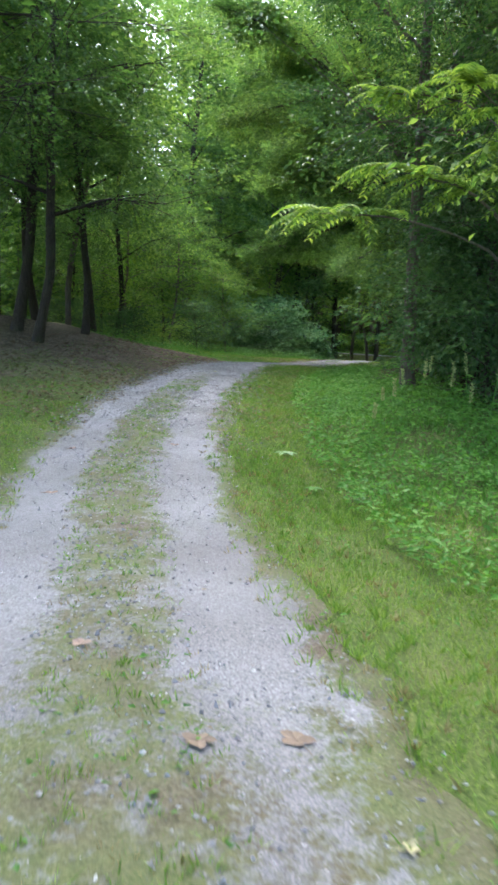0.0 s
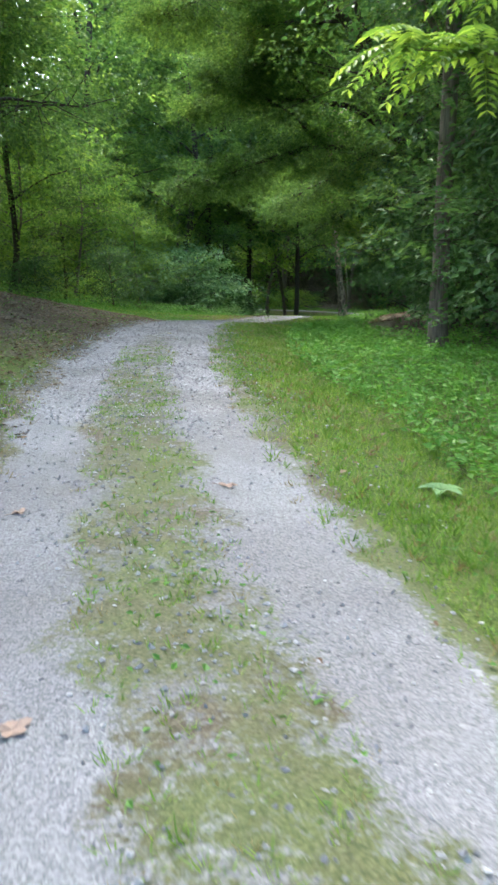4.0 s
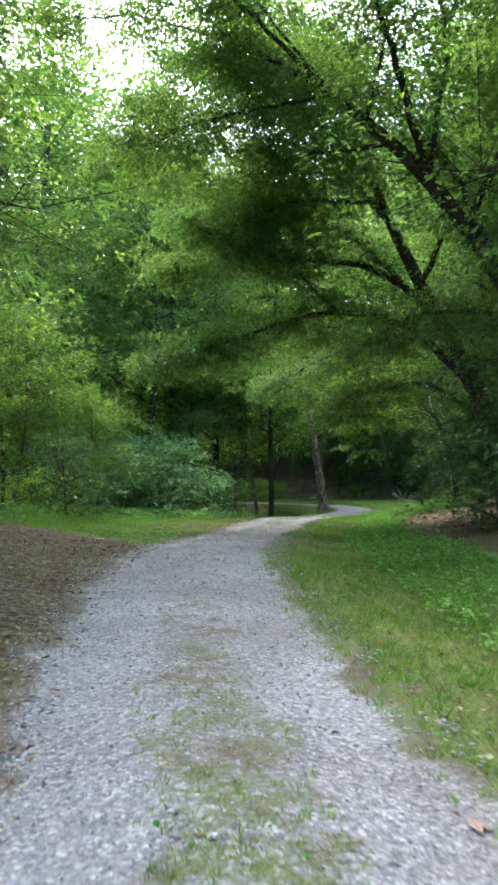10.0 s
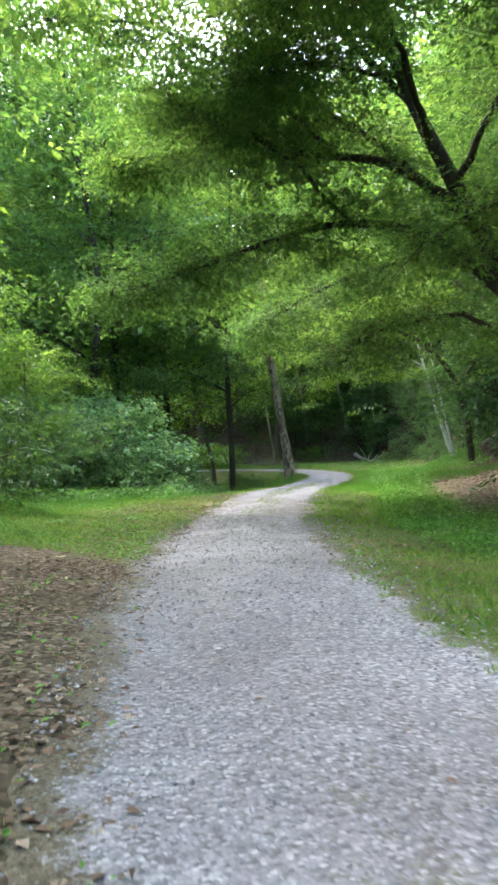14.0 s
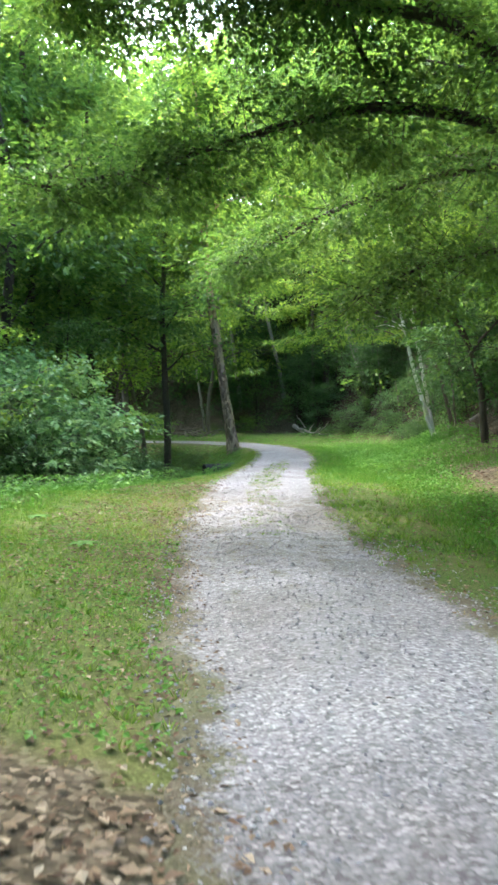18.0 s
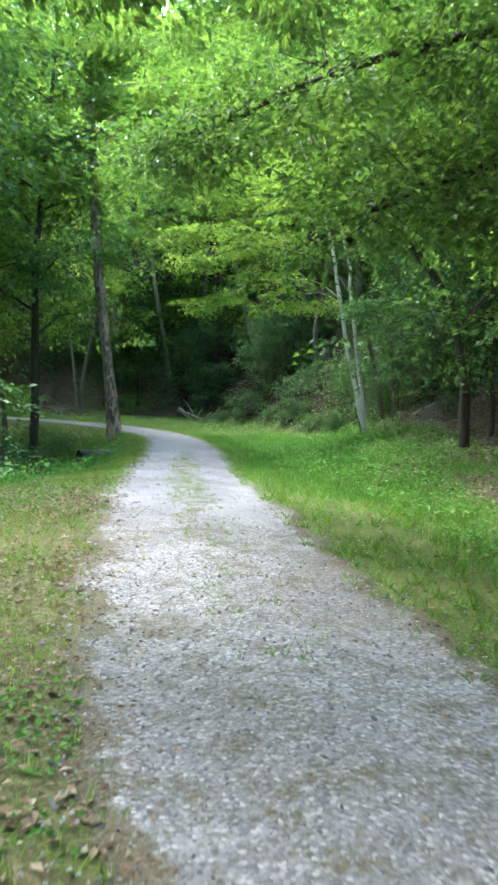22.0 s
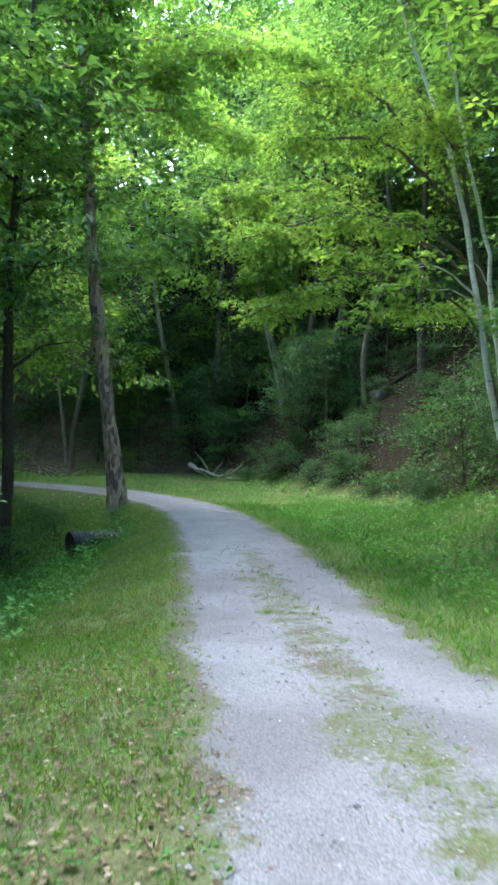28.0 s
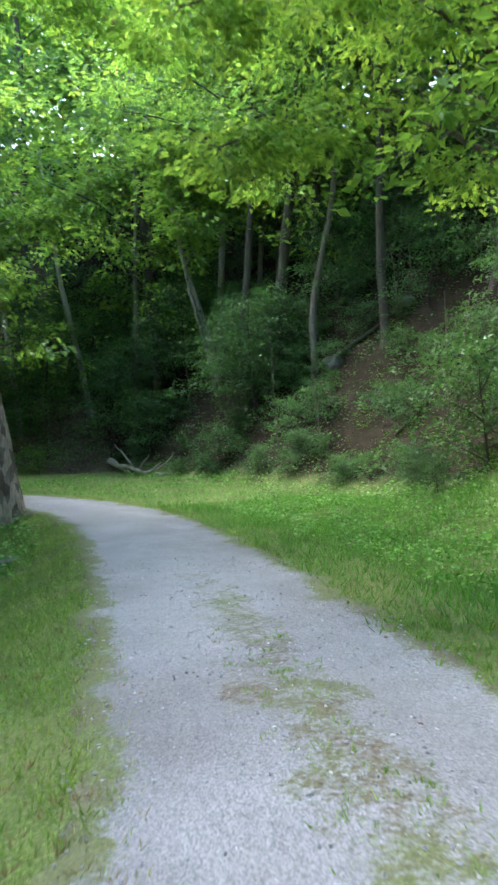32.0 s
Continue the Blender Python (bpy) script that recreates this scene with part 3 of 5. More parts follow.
def set_at(tree, x, y, scale=1.0, turn=0.0, sink=0.08, tilt=(0.0, 0.0)):
    return pose(x, y, height(x, y) - sink, tilt[0], tilt[1], turn) @ Matrix.Scale(scale, 4)


def grown(name, label, base, trunk, limbs, bark, leaf, per_metre, leaves, leaf_size, spray_r, spread=0.7, start=0.3, group="", category="tree", flat=0.16, droop=0.3, seed=1, sides=9, slim=0.55):
    """A tree of given shape: its trunk and limbs run through world places, (x, y, z, radius); leaf sprays sit along the limbs."""
    r = np.random.default_rng(seed)
    base = np.array(base, float)
    tree = tagged(new(name), label, category, group)
    tree.matrix_basis = Matrix.Translation(base)
    ends, outs, twigs = [], [], []
    for k, line in enumerate((trunk, *limbs)):
        q = np.array(line, float)
        p, rad = q[:, :3] - base, q[:, 3]
        v, f = tube(p, rad, sides if k == 0 else 6, 0.01 if k == 0 else 0.025, r)
        part("trunk" if k == 0 else "limb", mesh_of("trunk" if k == 0 else "limb", v, f, bark, True), tree)
        s = np.r_[0, np.cumsum(np.linalg.norm(np.diff(p, axis=0), axis=1))]
        lo = start if k else 0.75
        for _ in range(int(per_metre * s[-1] * (1 - lo))):
            u = s[-1] * (lo + (1.03 - lo) * r.uniform() ** 0.8)
            foot = np.array([np.interp(u, s, p[:, j]) for j in range(3)])
            swing = r.normal(0, spread * (0.55 + 0.45 * (1 - u / s[-1])), 3) * (1, 1, 0.6)
            end = foot + swing
            ends.append(end)
            outs.append(swing / (np.linalg.norm(swing) + 1e-6))
            twigs.append(twig(foot, end, 0.01))
    if ends:
        tagged(part("twigwork", mesh_of("twigwork", *joined(twigs), bark), tree), kind="stuff")
        v, f = sprays(r, np.array(ends), np.array(outs), leaves, spray_r * r.uniform(0.6, 1.3, len(ends)), flat, leaf_size, droop, slim)
        tagged(part("crown", mesh_of("crown", v, f, leaf), tree), kind="stuff")
    return tree


# ---- the wood: trees one by one ----
rng = np.random.default_rng(7)
TALL = [make_tree(rng, "tall_tree", "tall dark-barked forest tree with a dense green crown", 22, 0.2, 6.0, 4.6, 13, 15, 34, 0.31, LEAF_CANOPY, BARK_DARK, (0.8, 0.3), 1.25, "trees of the wood", twiggy=False),
        make_tree(rng, "tall_tree", "tall grey-barked tree with a high leafy crown", 24, 0.24, 8.0, 4.8, 13, 15, 34, 0.32, LEAF_CANOPY, BARK_GREY, (-0.8, 0.7), 1.25, "trees of the wood", twiggy=False),
        make_tree(rng, "tall_tree", "slender forest tree with light green upper leaves", 18, 0.13, 5.0, 3.6, 12, 14, 34, 0.29, LEAF_BRIGHT, BARK_GREY, (1.2, -0.6), 1.15, "trees of the wood", twiggy=False)]
FINE = make_tree(rng, "tall_tree", "tall dark tree with fine dense foliage against the sky", 20, 0.17, 5.0, 4.4, 16, 24, 38, 0.225, LEAF_CANOPY, BARK_DARK, (0.4, 0.5), 1.1, "trees of the wood", twiggy=False)
NEAR = [make_tree(rng, "lane_tree", "dark-trunked tree with leafy boughs spreading over the lane", 17, 0.17, 4.2, 4.6, 16, 28, 70, 0.13, LEAF_CANOPY, BARK_DARK, (0.5, 0.4), 0.95, "trees beside the lane", upward=0.3),
        make_tree(rng, "lane_tree", "broad green tree with drooping layered boughs", 14, 0.14, 3.2, 4.2, 16, 25, 70, 0.125, LEAF_DEEP, BARK_GREY, (-0.6, 0.2), 0.9, "trees beside the lane", upward=0.22)]
UNDER = [make_tree(rng, "young_tree", "young understorey tree with layered bright green sprays", 7.5, 0.07, 1.4, 2.5, 12, 15, 30, 0.165, LEAF_BRIGHT, BARK_GREY, (0.4, 0.3), 0.72, "young trees along the edge", upward=0.3),
         make_tree(rng, "young_tree", "young understorey tree with deep green leaves", 6.0, 0.06, 0.7, 2.3, 12, 15, 30, 0.16, LEAF_DEEP, BARK_DARK, (-0.3, 0.2), 0.72, "young trees along the edge", upward=0.25),
         make_tree(rng, "young_tree", "small forest-edge tree with mid green leaves", 9.5, 0.08, 1.6, 2.9, 13, 15, 32, 0.18, LEAF_CANOPY, BARK_DARK, (0.5, -0.5), 0.8, "young trees along the edge", upward=0.3)]
BUSH = [make_tree(rng, "bush", "leafy shrub with drooping dark green sprays", 2.3, 0.025, 0.12, 1.35, 10, 9, 28, 0.125, LEAF_DEEP, BARK_DARK, (0.2, 0.1), 0.48, "undergrowth shrubs", "bush", upward=0.5, twiggy=False),
        make_tree(rng, "bush", "low bright green shrub at the forest edge", 1.5, 0.02, 0.06, 1.0, 9, 8, 20, 0.12, LEAF_BRIGHT, BARK_DARK, (0.1, 0.1), 0.4, "undergrowth shrubs", "bush", upward=0.5, twiggy=False)]
PALE = make_tree(rng, "pale_shrub", "large spreading shrub with pale grey-green leaves", 4.6, 0.06, 0.3, 2.7, 14, 20, 17, 0.25, LEAF_PALE, BARK_GREY, (0.4, -0.3), 0.6, "pale shrubs beside the bend", "shrub", upward=0.25)
HIGH = make_tree(rng, "canopy_tree", "tall forest tree with a wide high crown closing over the lane", 20, 0.2, 9.5, 6.6, 15, 20, 34, 0.26, LEAF_CANOPY, BARK_DARK, (0.5, -0.4), 1.35, "trees of the wood", upward=0.25, twiggy=False)
used = set()
stood = []


def plant(tree, x, y, scale=1.0, turn=None, tilt=(0.0, 0.0)):
    turn = rng.uniform(0, 360) if turn is None else turn
    m = set_at(tree, x, y, scale, turn, 0.08, tilt)
    stood.append((x, y))
    if tree.name not in used:
        used.add(tree.name)
        tree.matrix_basis = m
        return tree
    ob = copy_thing(tree, Matrix())
    ob.matrix_basis = m
    return ob


def scatter(kinds, count, x0, x1, y0, y1, gap, clear, scales, keep=None, tries=30):
    """Plants trees at random, apart from one another and clear of the lane."""
    done = 0
    for _ in range(count * tries):
        if done == count:
            break
        x, y = rng.uniform(x0, x1), rng.uniform(y0, y1)
        n = lane_of(x, y)[1][0]
        if abs(n) < clear or (keep and not keep(x, y)) or any((x - a) ** 2 + (y - b) ** 2 < gap * gap for a, b in stood):
            continue
        done += 1
        plant(kinds[int(rng.integers(len(kinds)))], x, y, rng.uniform(*scales))


# left edge of the wood: the row of dark trunks, then the far side
for x, y, s in ((-13.8, 31, 0.95), (-12.2, 33.2, 1.0), (-12.0, 35.8, 0.7), (-11.2, 23.5, 0.95), (-12.5, 26.5, 1.0), (-12.4, 51.0, 1.3), (-7.4, 56.4, 1.3), (-6.5, 61.5, 1.4), (-12.0, 62.0, 1.45), (-2.2, 64.5, 1.2), (-8.0, 68.0, 1.3), (-13.5, 54.0, 1.2), (-9.8, 67.0, 1.4), (-3.4, 78.5, 1.4), (-14.0, 71.0, 1.4)):
    plant(FINE, x, y, s)
# those below y = 5 stay out of view, added to shade the start
for x, y, k, s in ((-12.9, 32.2, 2, 0.9), (-15.5, 29, 1, 0.95), (-9.8, 15, 0, 0.9), (-10.5, 9, 2, 1.0),
                   (-12, 53, 2, 0.9), (-8.2, 60, 2, 0.95), (-6.2, 4.6, 0, 0.9), (4.0, 2.6, 1, 0.9), (-5.6, -1.4, 0, 0.9), (6.9, 39.8, 0, 0.95), (1.2, -6.5, 2, 1.0), (-4.5, 63, 0, 0.95), (0.0, 66.5, 2, 0.95), (-9, 2, 1, 1.0), (4.0, -4.0, 0, 0.9), (-4.5, -3.5, 1, 0.9)):
    plant(TALL[k], x, y, s)
for x, y, k, s, a in ((-9.6, 21.5, 0, 0.85, 20), (-10.2, 16.6, 0, 0.9, 200), (-9.9, 26.2, 0, 0.75, 120), (3.4, 15.5, 1, 1.0, 40), (3.9, 22.6, 0, 1.0, 160), (5.5, 30.5, 0, 0.95, 300), (11.2, 46.4, 1, 0.9, 10), (5.2, 7.5, 0, 0.9, 80)):
    plant(NEAR[k], x, y, s, a)
# right bank in deep shade
for x, y, k, s in ((2.6, 17.2, 1, 0.9), (2.9, 20.6, 1, 1.05), (3.6, 24.6, 1, 0.9), (3.6, 27.0, 1, 1.0), (5.6, 32.0, 1, 0.95), (7.4, 37.4, 1, 1.0), (2.6, 18.8, 1, 0.75), (2.2, 22.6, 1, 0.8), (5.8, 5.4, 2, 0.75), (7.6, 41.5, 2, 0.9), (10.6, 48.6, 1, 1.0)):
    plant(UNDER[k], x, y, s)
for x, y, k, s in ((17.5, 70.5, 0, 1.1), (20.5, 75.5, 1, 1.0), (16.0, 80.5, 0, 1.15), (22.5, 68.5, 1, 1.0), (12.0, 88.5, 0, 1.15), (6.0, 91.0, 1, 1.1), (0.0, 93.0, 0, 1.15), (18.5, 86.0, 1, 1.1), (24.5, 62.5, 0, 1.1), (20.0, 60.5, 2, 1.1), (22.0, 54.5, 0, 1.05), (26.0, 72.0, 0, 1.1)):
    plant(TALL[k], x, y, s)
for x, y, s, a in ((-5.8, 47.4, 0.86, 10), (-4.6, 50.2, 0.78, 130), (-8.2, 45.0, 0.85, 250), (-7.0, 50.0, 1.05, 60)):
    plant(PALE, x, y, s, a)
plant(UNDER[0], -7.9, 43.2, 0.75)
plant(UNDER[0], -10.5, 40.4, 1.0)
plant(UNDER[0], -12.2, 36.6, 0.95)
for x, y, s in ((12.2, 84.0, 1.0), (11.2, 85.2, 1.2), (12.6, 85.8, 1.3), (10.0, 86.2, 1.2), (13.4, 83.2, 1.1), (9.0, 87.0, 1.3), (14.6, 83.4, 1.3), (13.6, 86.6, 1.5), (11.6, 87.6, 1.5), (7.8, 88.2, 1.3), (10.0, 88.6, 1.6), (15.4, 81.6, 1.2), (16.4, 57.0, 0.8), (13.8, 56.2, 0.6), (2.2, 17.5, 1.0), (2.1, 19.9, 1.1), (2.0, 21.5, 0.9), (2.3, 23.6, 1.0), (2.6, 25.6, 1.1), (3.0, 28.0, 1.0), (2.9, 30.2, 1.1), (3.6, 32.0, 1.2), (2.6, 15.6, 1.0), (-2.0, 58.6, 0.7), (-0.6, 60.2, 0.65), (0.8, 61.6, 0.6), (-1.6, 62.4, 0.75), (0.2, 64.0, 0.65), (2.0, 65.4, 0.5), (-3.4, 65.5, 0.8), (-0.8, 66.8, 0.6), (1.4, 67.4, 0.45), (-3.0, 69.2, 0.6), (2.4, 63.6, 0.45)):
    plant(BUSH[0], x, y, s)
hill = lambda x, y: height(x, y) > 1.2
for x, y, s in ((12.8, 55.0, 0.7), (11.6, 52.6, 0.9), (12.8, 51.0, 1.1), (14.2, 52.6, 1.2), (17.0, 54.6, 1.2), (18.4, 57.0, 1.3), (16.4, 71.6, 1.3), (17.3, 70.6, 1.4), (16.1, 70.0, 1.2), (15.4, 77.5, 0.8)):
    plant(BUSH[0], x, y, s)
for x, y, k, s in ((22.2, 59.4, 2, 1.0), (22.6, 66.2, 0, 1.0), (0.5, 78.0, 1, 1.0), (-2.8, 80.8, 0, 1.0), (6.8, 80.5, 2, 1.0), (22.5, 69.5, 1, 1.0), (16.2, 54.6, 2, 1.0)):
    plant(TALL[k], x, y, s)
scatter(BUSH[:1], 34, 13.4, 22, 53, 72, 0.9, 6.2, (0.3, 0.75))
for k in range(26):
    y = 56 + 28 * (k + rng.uniform(0, 0.9)) / 26
    plant(BUSH[0], float(np.interp(y, *np.array(TOE).T)) + rng.uniform(0.1, 1.6), y, rng.uniform(0.2, 0.42))
scatter(TALL, 22, 8, 30, 42, 92, 2.4, 7.0, (0.8, 1.1), lambda x, y: height(x, y) > 4.5 or (height(x, y) > 1.2 and y < 52))
scatter(TALL, 6, 6, 16, 4, 40, 3.2, 6.5, (0.85, 1.05))
# only the bright-leaved kind: light on the far slope put into leaf colour
scatter(TALL[2:], 11, -24, 16, 82, 108, 3.4, 5.0, (0.8, 1.1))
scatter(TALL, 6, -30, -16, 36, 80, 3.4, 6.0, (0.8, 1.1))
scatter(TALL, 4, -12, 14, -24, -9, 4.0, 5.0, (0.8, 1.1))
scatter(UNDER[::2], 16, -20, -9.5, 36, 72, 2.0, 6.5, (0.7, 1.05))
for x, y, k, s in ((15.9, 70.6, 1, 0.8), (15.4, 81.6, 1, 0.75), (12.2, 84.2, 1, 0.85), (18.2, 77.2, 1, 0.85), (17.7, 73.6, 1, 0.65), (20.4, 66.8, 1, 0.6), (10.7, 49.6, 1, 0.55), (11.6, 51.4, 2, 0.6), (16.6, 79.2, 2, 0.7), (13.6, 83.0, 2, 0.7), (21.0, 74.2, 1, 0.9), (18.9, 81.5, 1, 0.9), (13.6, 80.2, 1, 0.9), (11.0, 82.4, 2, 0.8), (16.6, 77.6, 1, 0.95), (9.0, 83.6, 1, 0.9), (7.8, 43.8, 1, 0.8), (8.7, 45.7, 1, 0.9), (18.4, 63.6, 1, 0.62), (18.9, 60.4, 1, 0.8), (17.4, 58.4, 1, 0.7), (19.6, 66.4, 1, 0.8), (16.2, 57.0, 1, 0.6), (20.6, 63.4, 1, 0.95), (19.0, 69.2, 1, 0.8), (21.4, 59.6, 2, 0.9), (14.6, 55.4, 1, 0.5), (22.4, 70.2, 2, 0.9)):
    plant(UNDER[k], x, y, s)
scatter(UNDER[1:], 14, 9, 24, 46, 84, 2.0, 6.0, (0.6, 1.0), lambda x, y: height(x, y) > 4.5 or (hill(x, y) and (y < 53 or y > 72)))
scatter(UNDER, 10, -14, 14, 80, 94, 2.2, 4.5, (0.8, 1.2))
scatter(BUSH, 18, -15, -5.5, 33, 46, 1.0, 4.8, (0.5, 1.0))
plant(UNDER[2], -11.5, 42.5, 0.9)
plant(UNDER[0], -10.8, 46.5, 1.1)
plant(UNDER[0], -8.4, 52.5, 1.0)
plant(UNDER[2], -5.0, 55.0, 0.8)
scatter(BUSH[:1], 12, -10, -2.5, 48, 66, 1.2, 4.4, (0.7, 1.3))
scatter(BUSH[:1], 30, 3, 20, 14, 88, 0.9, 5.0, (0.8, 1.5), lambda x, y: height(x, y) > 0.6 and not (55 < y < 70 and x < 19) and not (38 < y < 53 and x < 10.5))
for k in range(26):
    y = 45 + 40 * (k + rng.uniform(0, 0.9)) / 26
    if 56 < y < 69:
        continue
    x = float(np.interp(y, *np.array(TOE).T)) + rng.uniform(0.6, 5.5)
    plant(BUSH[0] if k % 4 else UNDER[1], x, y, rng.uniform(0.7, 1.3) if k % 4 else rng.uniform(0.55, 0.8))
scatter(BUSH, 14, -8, 12, 76, 88, 1.1, 3.6, (0.7, 1.3))

scatter(TALL, 9, -27, -13, -2, 30, 3.0, 8.0, (0.85, 1.1))
scatter(UNDER, 8, -24, -12.5, 2, 30, 2.0, 8.0, (0.8, 1.1))
for x, y, s, a in ((7.6, 37.2, 1.0, 70), (8.7, 42.4, 0.95, 200), (8.2, 31.6, 1.15, 20), (8.0, 25.4, 1.15, 260), (7.4, 19.4, 1.1, 140), (10.6, 39.4, 1.2, 300), (11.4, 45.0, 1.1, 110), (6.8, 13.2, 1.1, 30)):
    plant(NEAR[1], x, y, s, a)
for x, y, s, a in ((11.2, 47.9, 1.0, 10), (12.9, 50.4, 1.0, 200), (19.6, 71.5, 1.0, 60), (20.8, 62.6, 1.0, 330), (9.8, 40.8, 0.9, 75), (18.6, 56.2, 0.95, 100), (18.2, 60.6, 0.9, 150), (17.6, 64.8, 0.85, 250), (16.9, 72.6, 0.9, 20), (15.8, 57.6, 0.85, 300)):
    plant(HIGH, x, y, s, a)
# high crowns that shade the bend, the bank and the hillside
for x, y, k, s in ((7.2, 28.4, 0, 0.95), (9.2, 35.0, 1, 0.95), (9.8, 43.4, 0, 0.95), (7.0, 22.4, 1, 0.9), (6.6, 16.4, 0, 0.9), (17.1, 68.2, 2, 0.95), (19.6, 76.0, 2, 1.0), (0.7, 63.0, 0, 0.9), (-1.2, 69.0, 2, 1.0), (15.2, 81.0, 2, 1.0)):
    plant(TALL[k], x, y, s)


def far_wood(name, label, count, x0, x1, y0, y1, low, high, size, keep, seed, leaf=LEAF_CANOPY):
    """The wood beyond, where single trees can no longer be told apart."""
    r = np.random.default_rng(seed)
    x, y = r.uniform(x0, x1, count * 4), r.uniform(y0, y1, count * 4)
    ok = keep(x, y) & (wavy(x, y, 3.0, seed) + r.uniform(-0.6, 0.9, count * 4) > 0)
    x, y = x[ok][:count], y[ok][:count]
    top = high * (0.75 + 0.25 * wavy(x, y, 2.6, seed + 1.0))
    z = land(x, y) + low + (top - low) * r.uniform(0, 1, len(x)) ** 0.7
    c = np.stack([x, y, z], 1)
    a = r.uniform(0, 2 * np.pi, len(x))
    v, f = leaf_quads(c, np.stack([np.cos(a), np.sin(a), r.normal(-0.2, 0.4, len(x))], 1), np.stack([r.normal(0, 0.5, len(x)), r.normal(0, 0.5, len(x)), np.ones(len(x))], 1), size * r.uniform(0.6, 1.3, len(x)), 0.62)
    return tagged(part(name, mesh_of(name, v, f, leaf)), label, "woods", kind="stuff")


# the wood closing the valley has its light painted in as brighter leaves
far_wood("far_wood", "distant green wood on the slope closing the valley", 42000, -50, 34, 84, 122, 0.5, 24, 0.9, lambda x, y: y > np.interp(x, (-50, -10, 34), (92, 90, 84)), 3, LEAF_BRIGHT)
far_wood("far_wood", "distant green wood up the hillside", 34000, 16, 46, 2, 92, 0.5, 24, 0.9, lambda x, y: x > np.interp(y, (0, 40, 60, 90), (13, 17, 22, 24)), 4)
far_wood("far_wood", "distant green wood beyond the ravine", 34000, -50, -14, 22, 92, 0.3, 18, 0.75, lambda x, y: x < np.interp(y, (20, 40, 60, 90), (-19, -18, -15, -12)), 5)

# ---- trees of a shape of their own ----
# the big tree whose boughs arch over the lane
grown("arching_tree", "large dark leaning tree with long boughs arching over the lane", (5.3, 34.8, height(5.3, 34.8)),
      ((5.3, 34.8, 0.9, 0.42), (4.9, 34.9, 2.2, 0.31), (3.9, 35.3, 4.8, 0.27), (2.7, 35.7, 7.3, 0.2), (1.9, 36.0, 9.2, 0.15), (1.3, 36.2, 10.8, 0.12), (0.6, 36.4, 13.4, 0.05)),
      (((4.2, 35.2, 4.1, 0.15), (2.4, 35.9, 6.2, 0.12), (0.2, 36.1, 6.6, 0.09), (-1.8, 36.4, 6.1, 0.06), (-3.8, 36.6, 5.4, 0.035), (-5.4, 36.6, 5.0, 0.012)),
       ((3.0, 35.6, 6.7, 0.14), (1.2, 36.1, 8.0, 0.11), (0.0, 36.2, 8.1, 0.09), (-2.4, 37.0, 8.6, 0.05), (-5.2, 37.4, 8.2, 0.015)),
       ((3.3, 35.5, 6.1, 0.13), (1.1, 37.4, 9.2, 0.09), (-0.9, 38.4, 10.6, 0.05), (-3.0, 39.2, 11.0, 0.015)),
       ((2.2, 35.9, 8.4, 0.11), (0.8, 34.3, 10.2, 0.07), (-1.4, 32.6, 11.2, 0.04), (-3.6, 31.2, 11.6, 0.012)),
       ((3.7, 35.4, 5.2, 0.12), (2.2, 37.0, 6.0, 0.08), (0.4, 38.8, 5.6, 0.05), (-1.6, 40.4, 4.6, 0.015)),
       ((4.6, 35.0, 3.0, 0.1), (3.2, 36.2, 4.4, 0.07), (1.6, 37.2, 4.3, 0.04), (0.2, 38.0, 3.6, 0.012)),
       ((2.7, 35.7, 7.3, 0.1), (3.4, 33.6, 9.6, 0.07), (3.6, 31.6, 11.4, 0.02)),
       ((1.9, 36.0, 9.2, 0.1), (-0.6, 37.0, 12.6, 0.07), (-3.2, 37.8, 14.8, 0.04), (-5.4, 38.2, 15.6, 0.012)), ((1.0, 36.3, 12.0, 0.06), (-1.4, 35.2, 15.2, 0.04), (-4.4, 34.4, 16.4, 0.012)), ((0.6, 36.4, 13.2, 0.05), (0.2, 38.6, 16.0, 0.03), (-1.6, 40.6, 17.2, 0.012)),
       ((1.3, 36.2, 10.8, 0.06), (-0.6, 35.4, 11.0, 0.04), (-2.6, 34.6, 10.6, 0.012)), ((1.6, 36.1, 10.0, 0.07), (0.2, 35.0, 9.6, 0.05), (-1.4, 34.0, 9.2, 0.03), (-2.8, 33.4, 8.4, 0.01)), ((0.9, 36.3, 12.0, 0.06), (-0.6, 34.0, 12.6, 0.04), (-1.8, 32.0, 12.6, 0.012)),
       ((0.0, 36.2, 8.1, 0.06), (-2.0, 35.8, 9.8, 0.045), (-4.4, 35.6, 10.8, 0.03), (-6.8, 35.4, 10.6, 0.01)), ((-0.6, 37.0, 12.6, 0.05), (-3.0, 36.2, 12.6, 0.035), (-6.2, 35.6, 12.8, 0.01)),
       ((1.1, 37.4, 9.2, 0.06), (-1.8, 38.2, 10.2, 0.04), (-4.8, 38.8, 10.2, 0.012)), ((0.2, 36.1, 6.6, 0.05), (-1.6, 35.0, 7.8, 0.035), (-4.0, 34.2, 8.4, 0.01))),
      BARK_DARK, LEAF_CANOPY, 21, 84, 0.12, 0.68, 0.9, 0.26, flat=0.13, droop=0.45, seed=21)
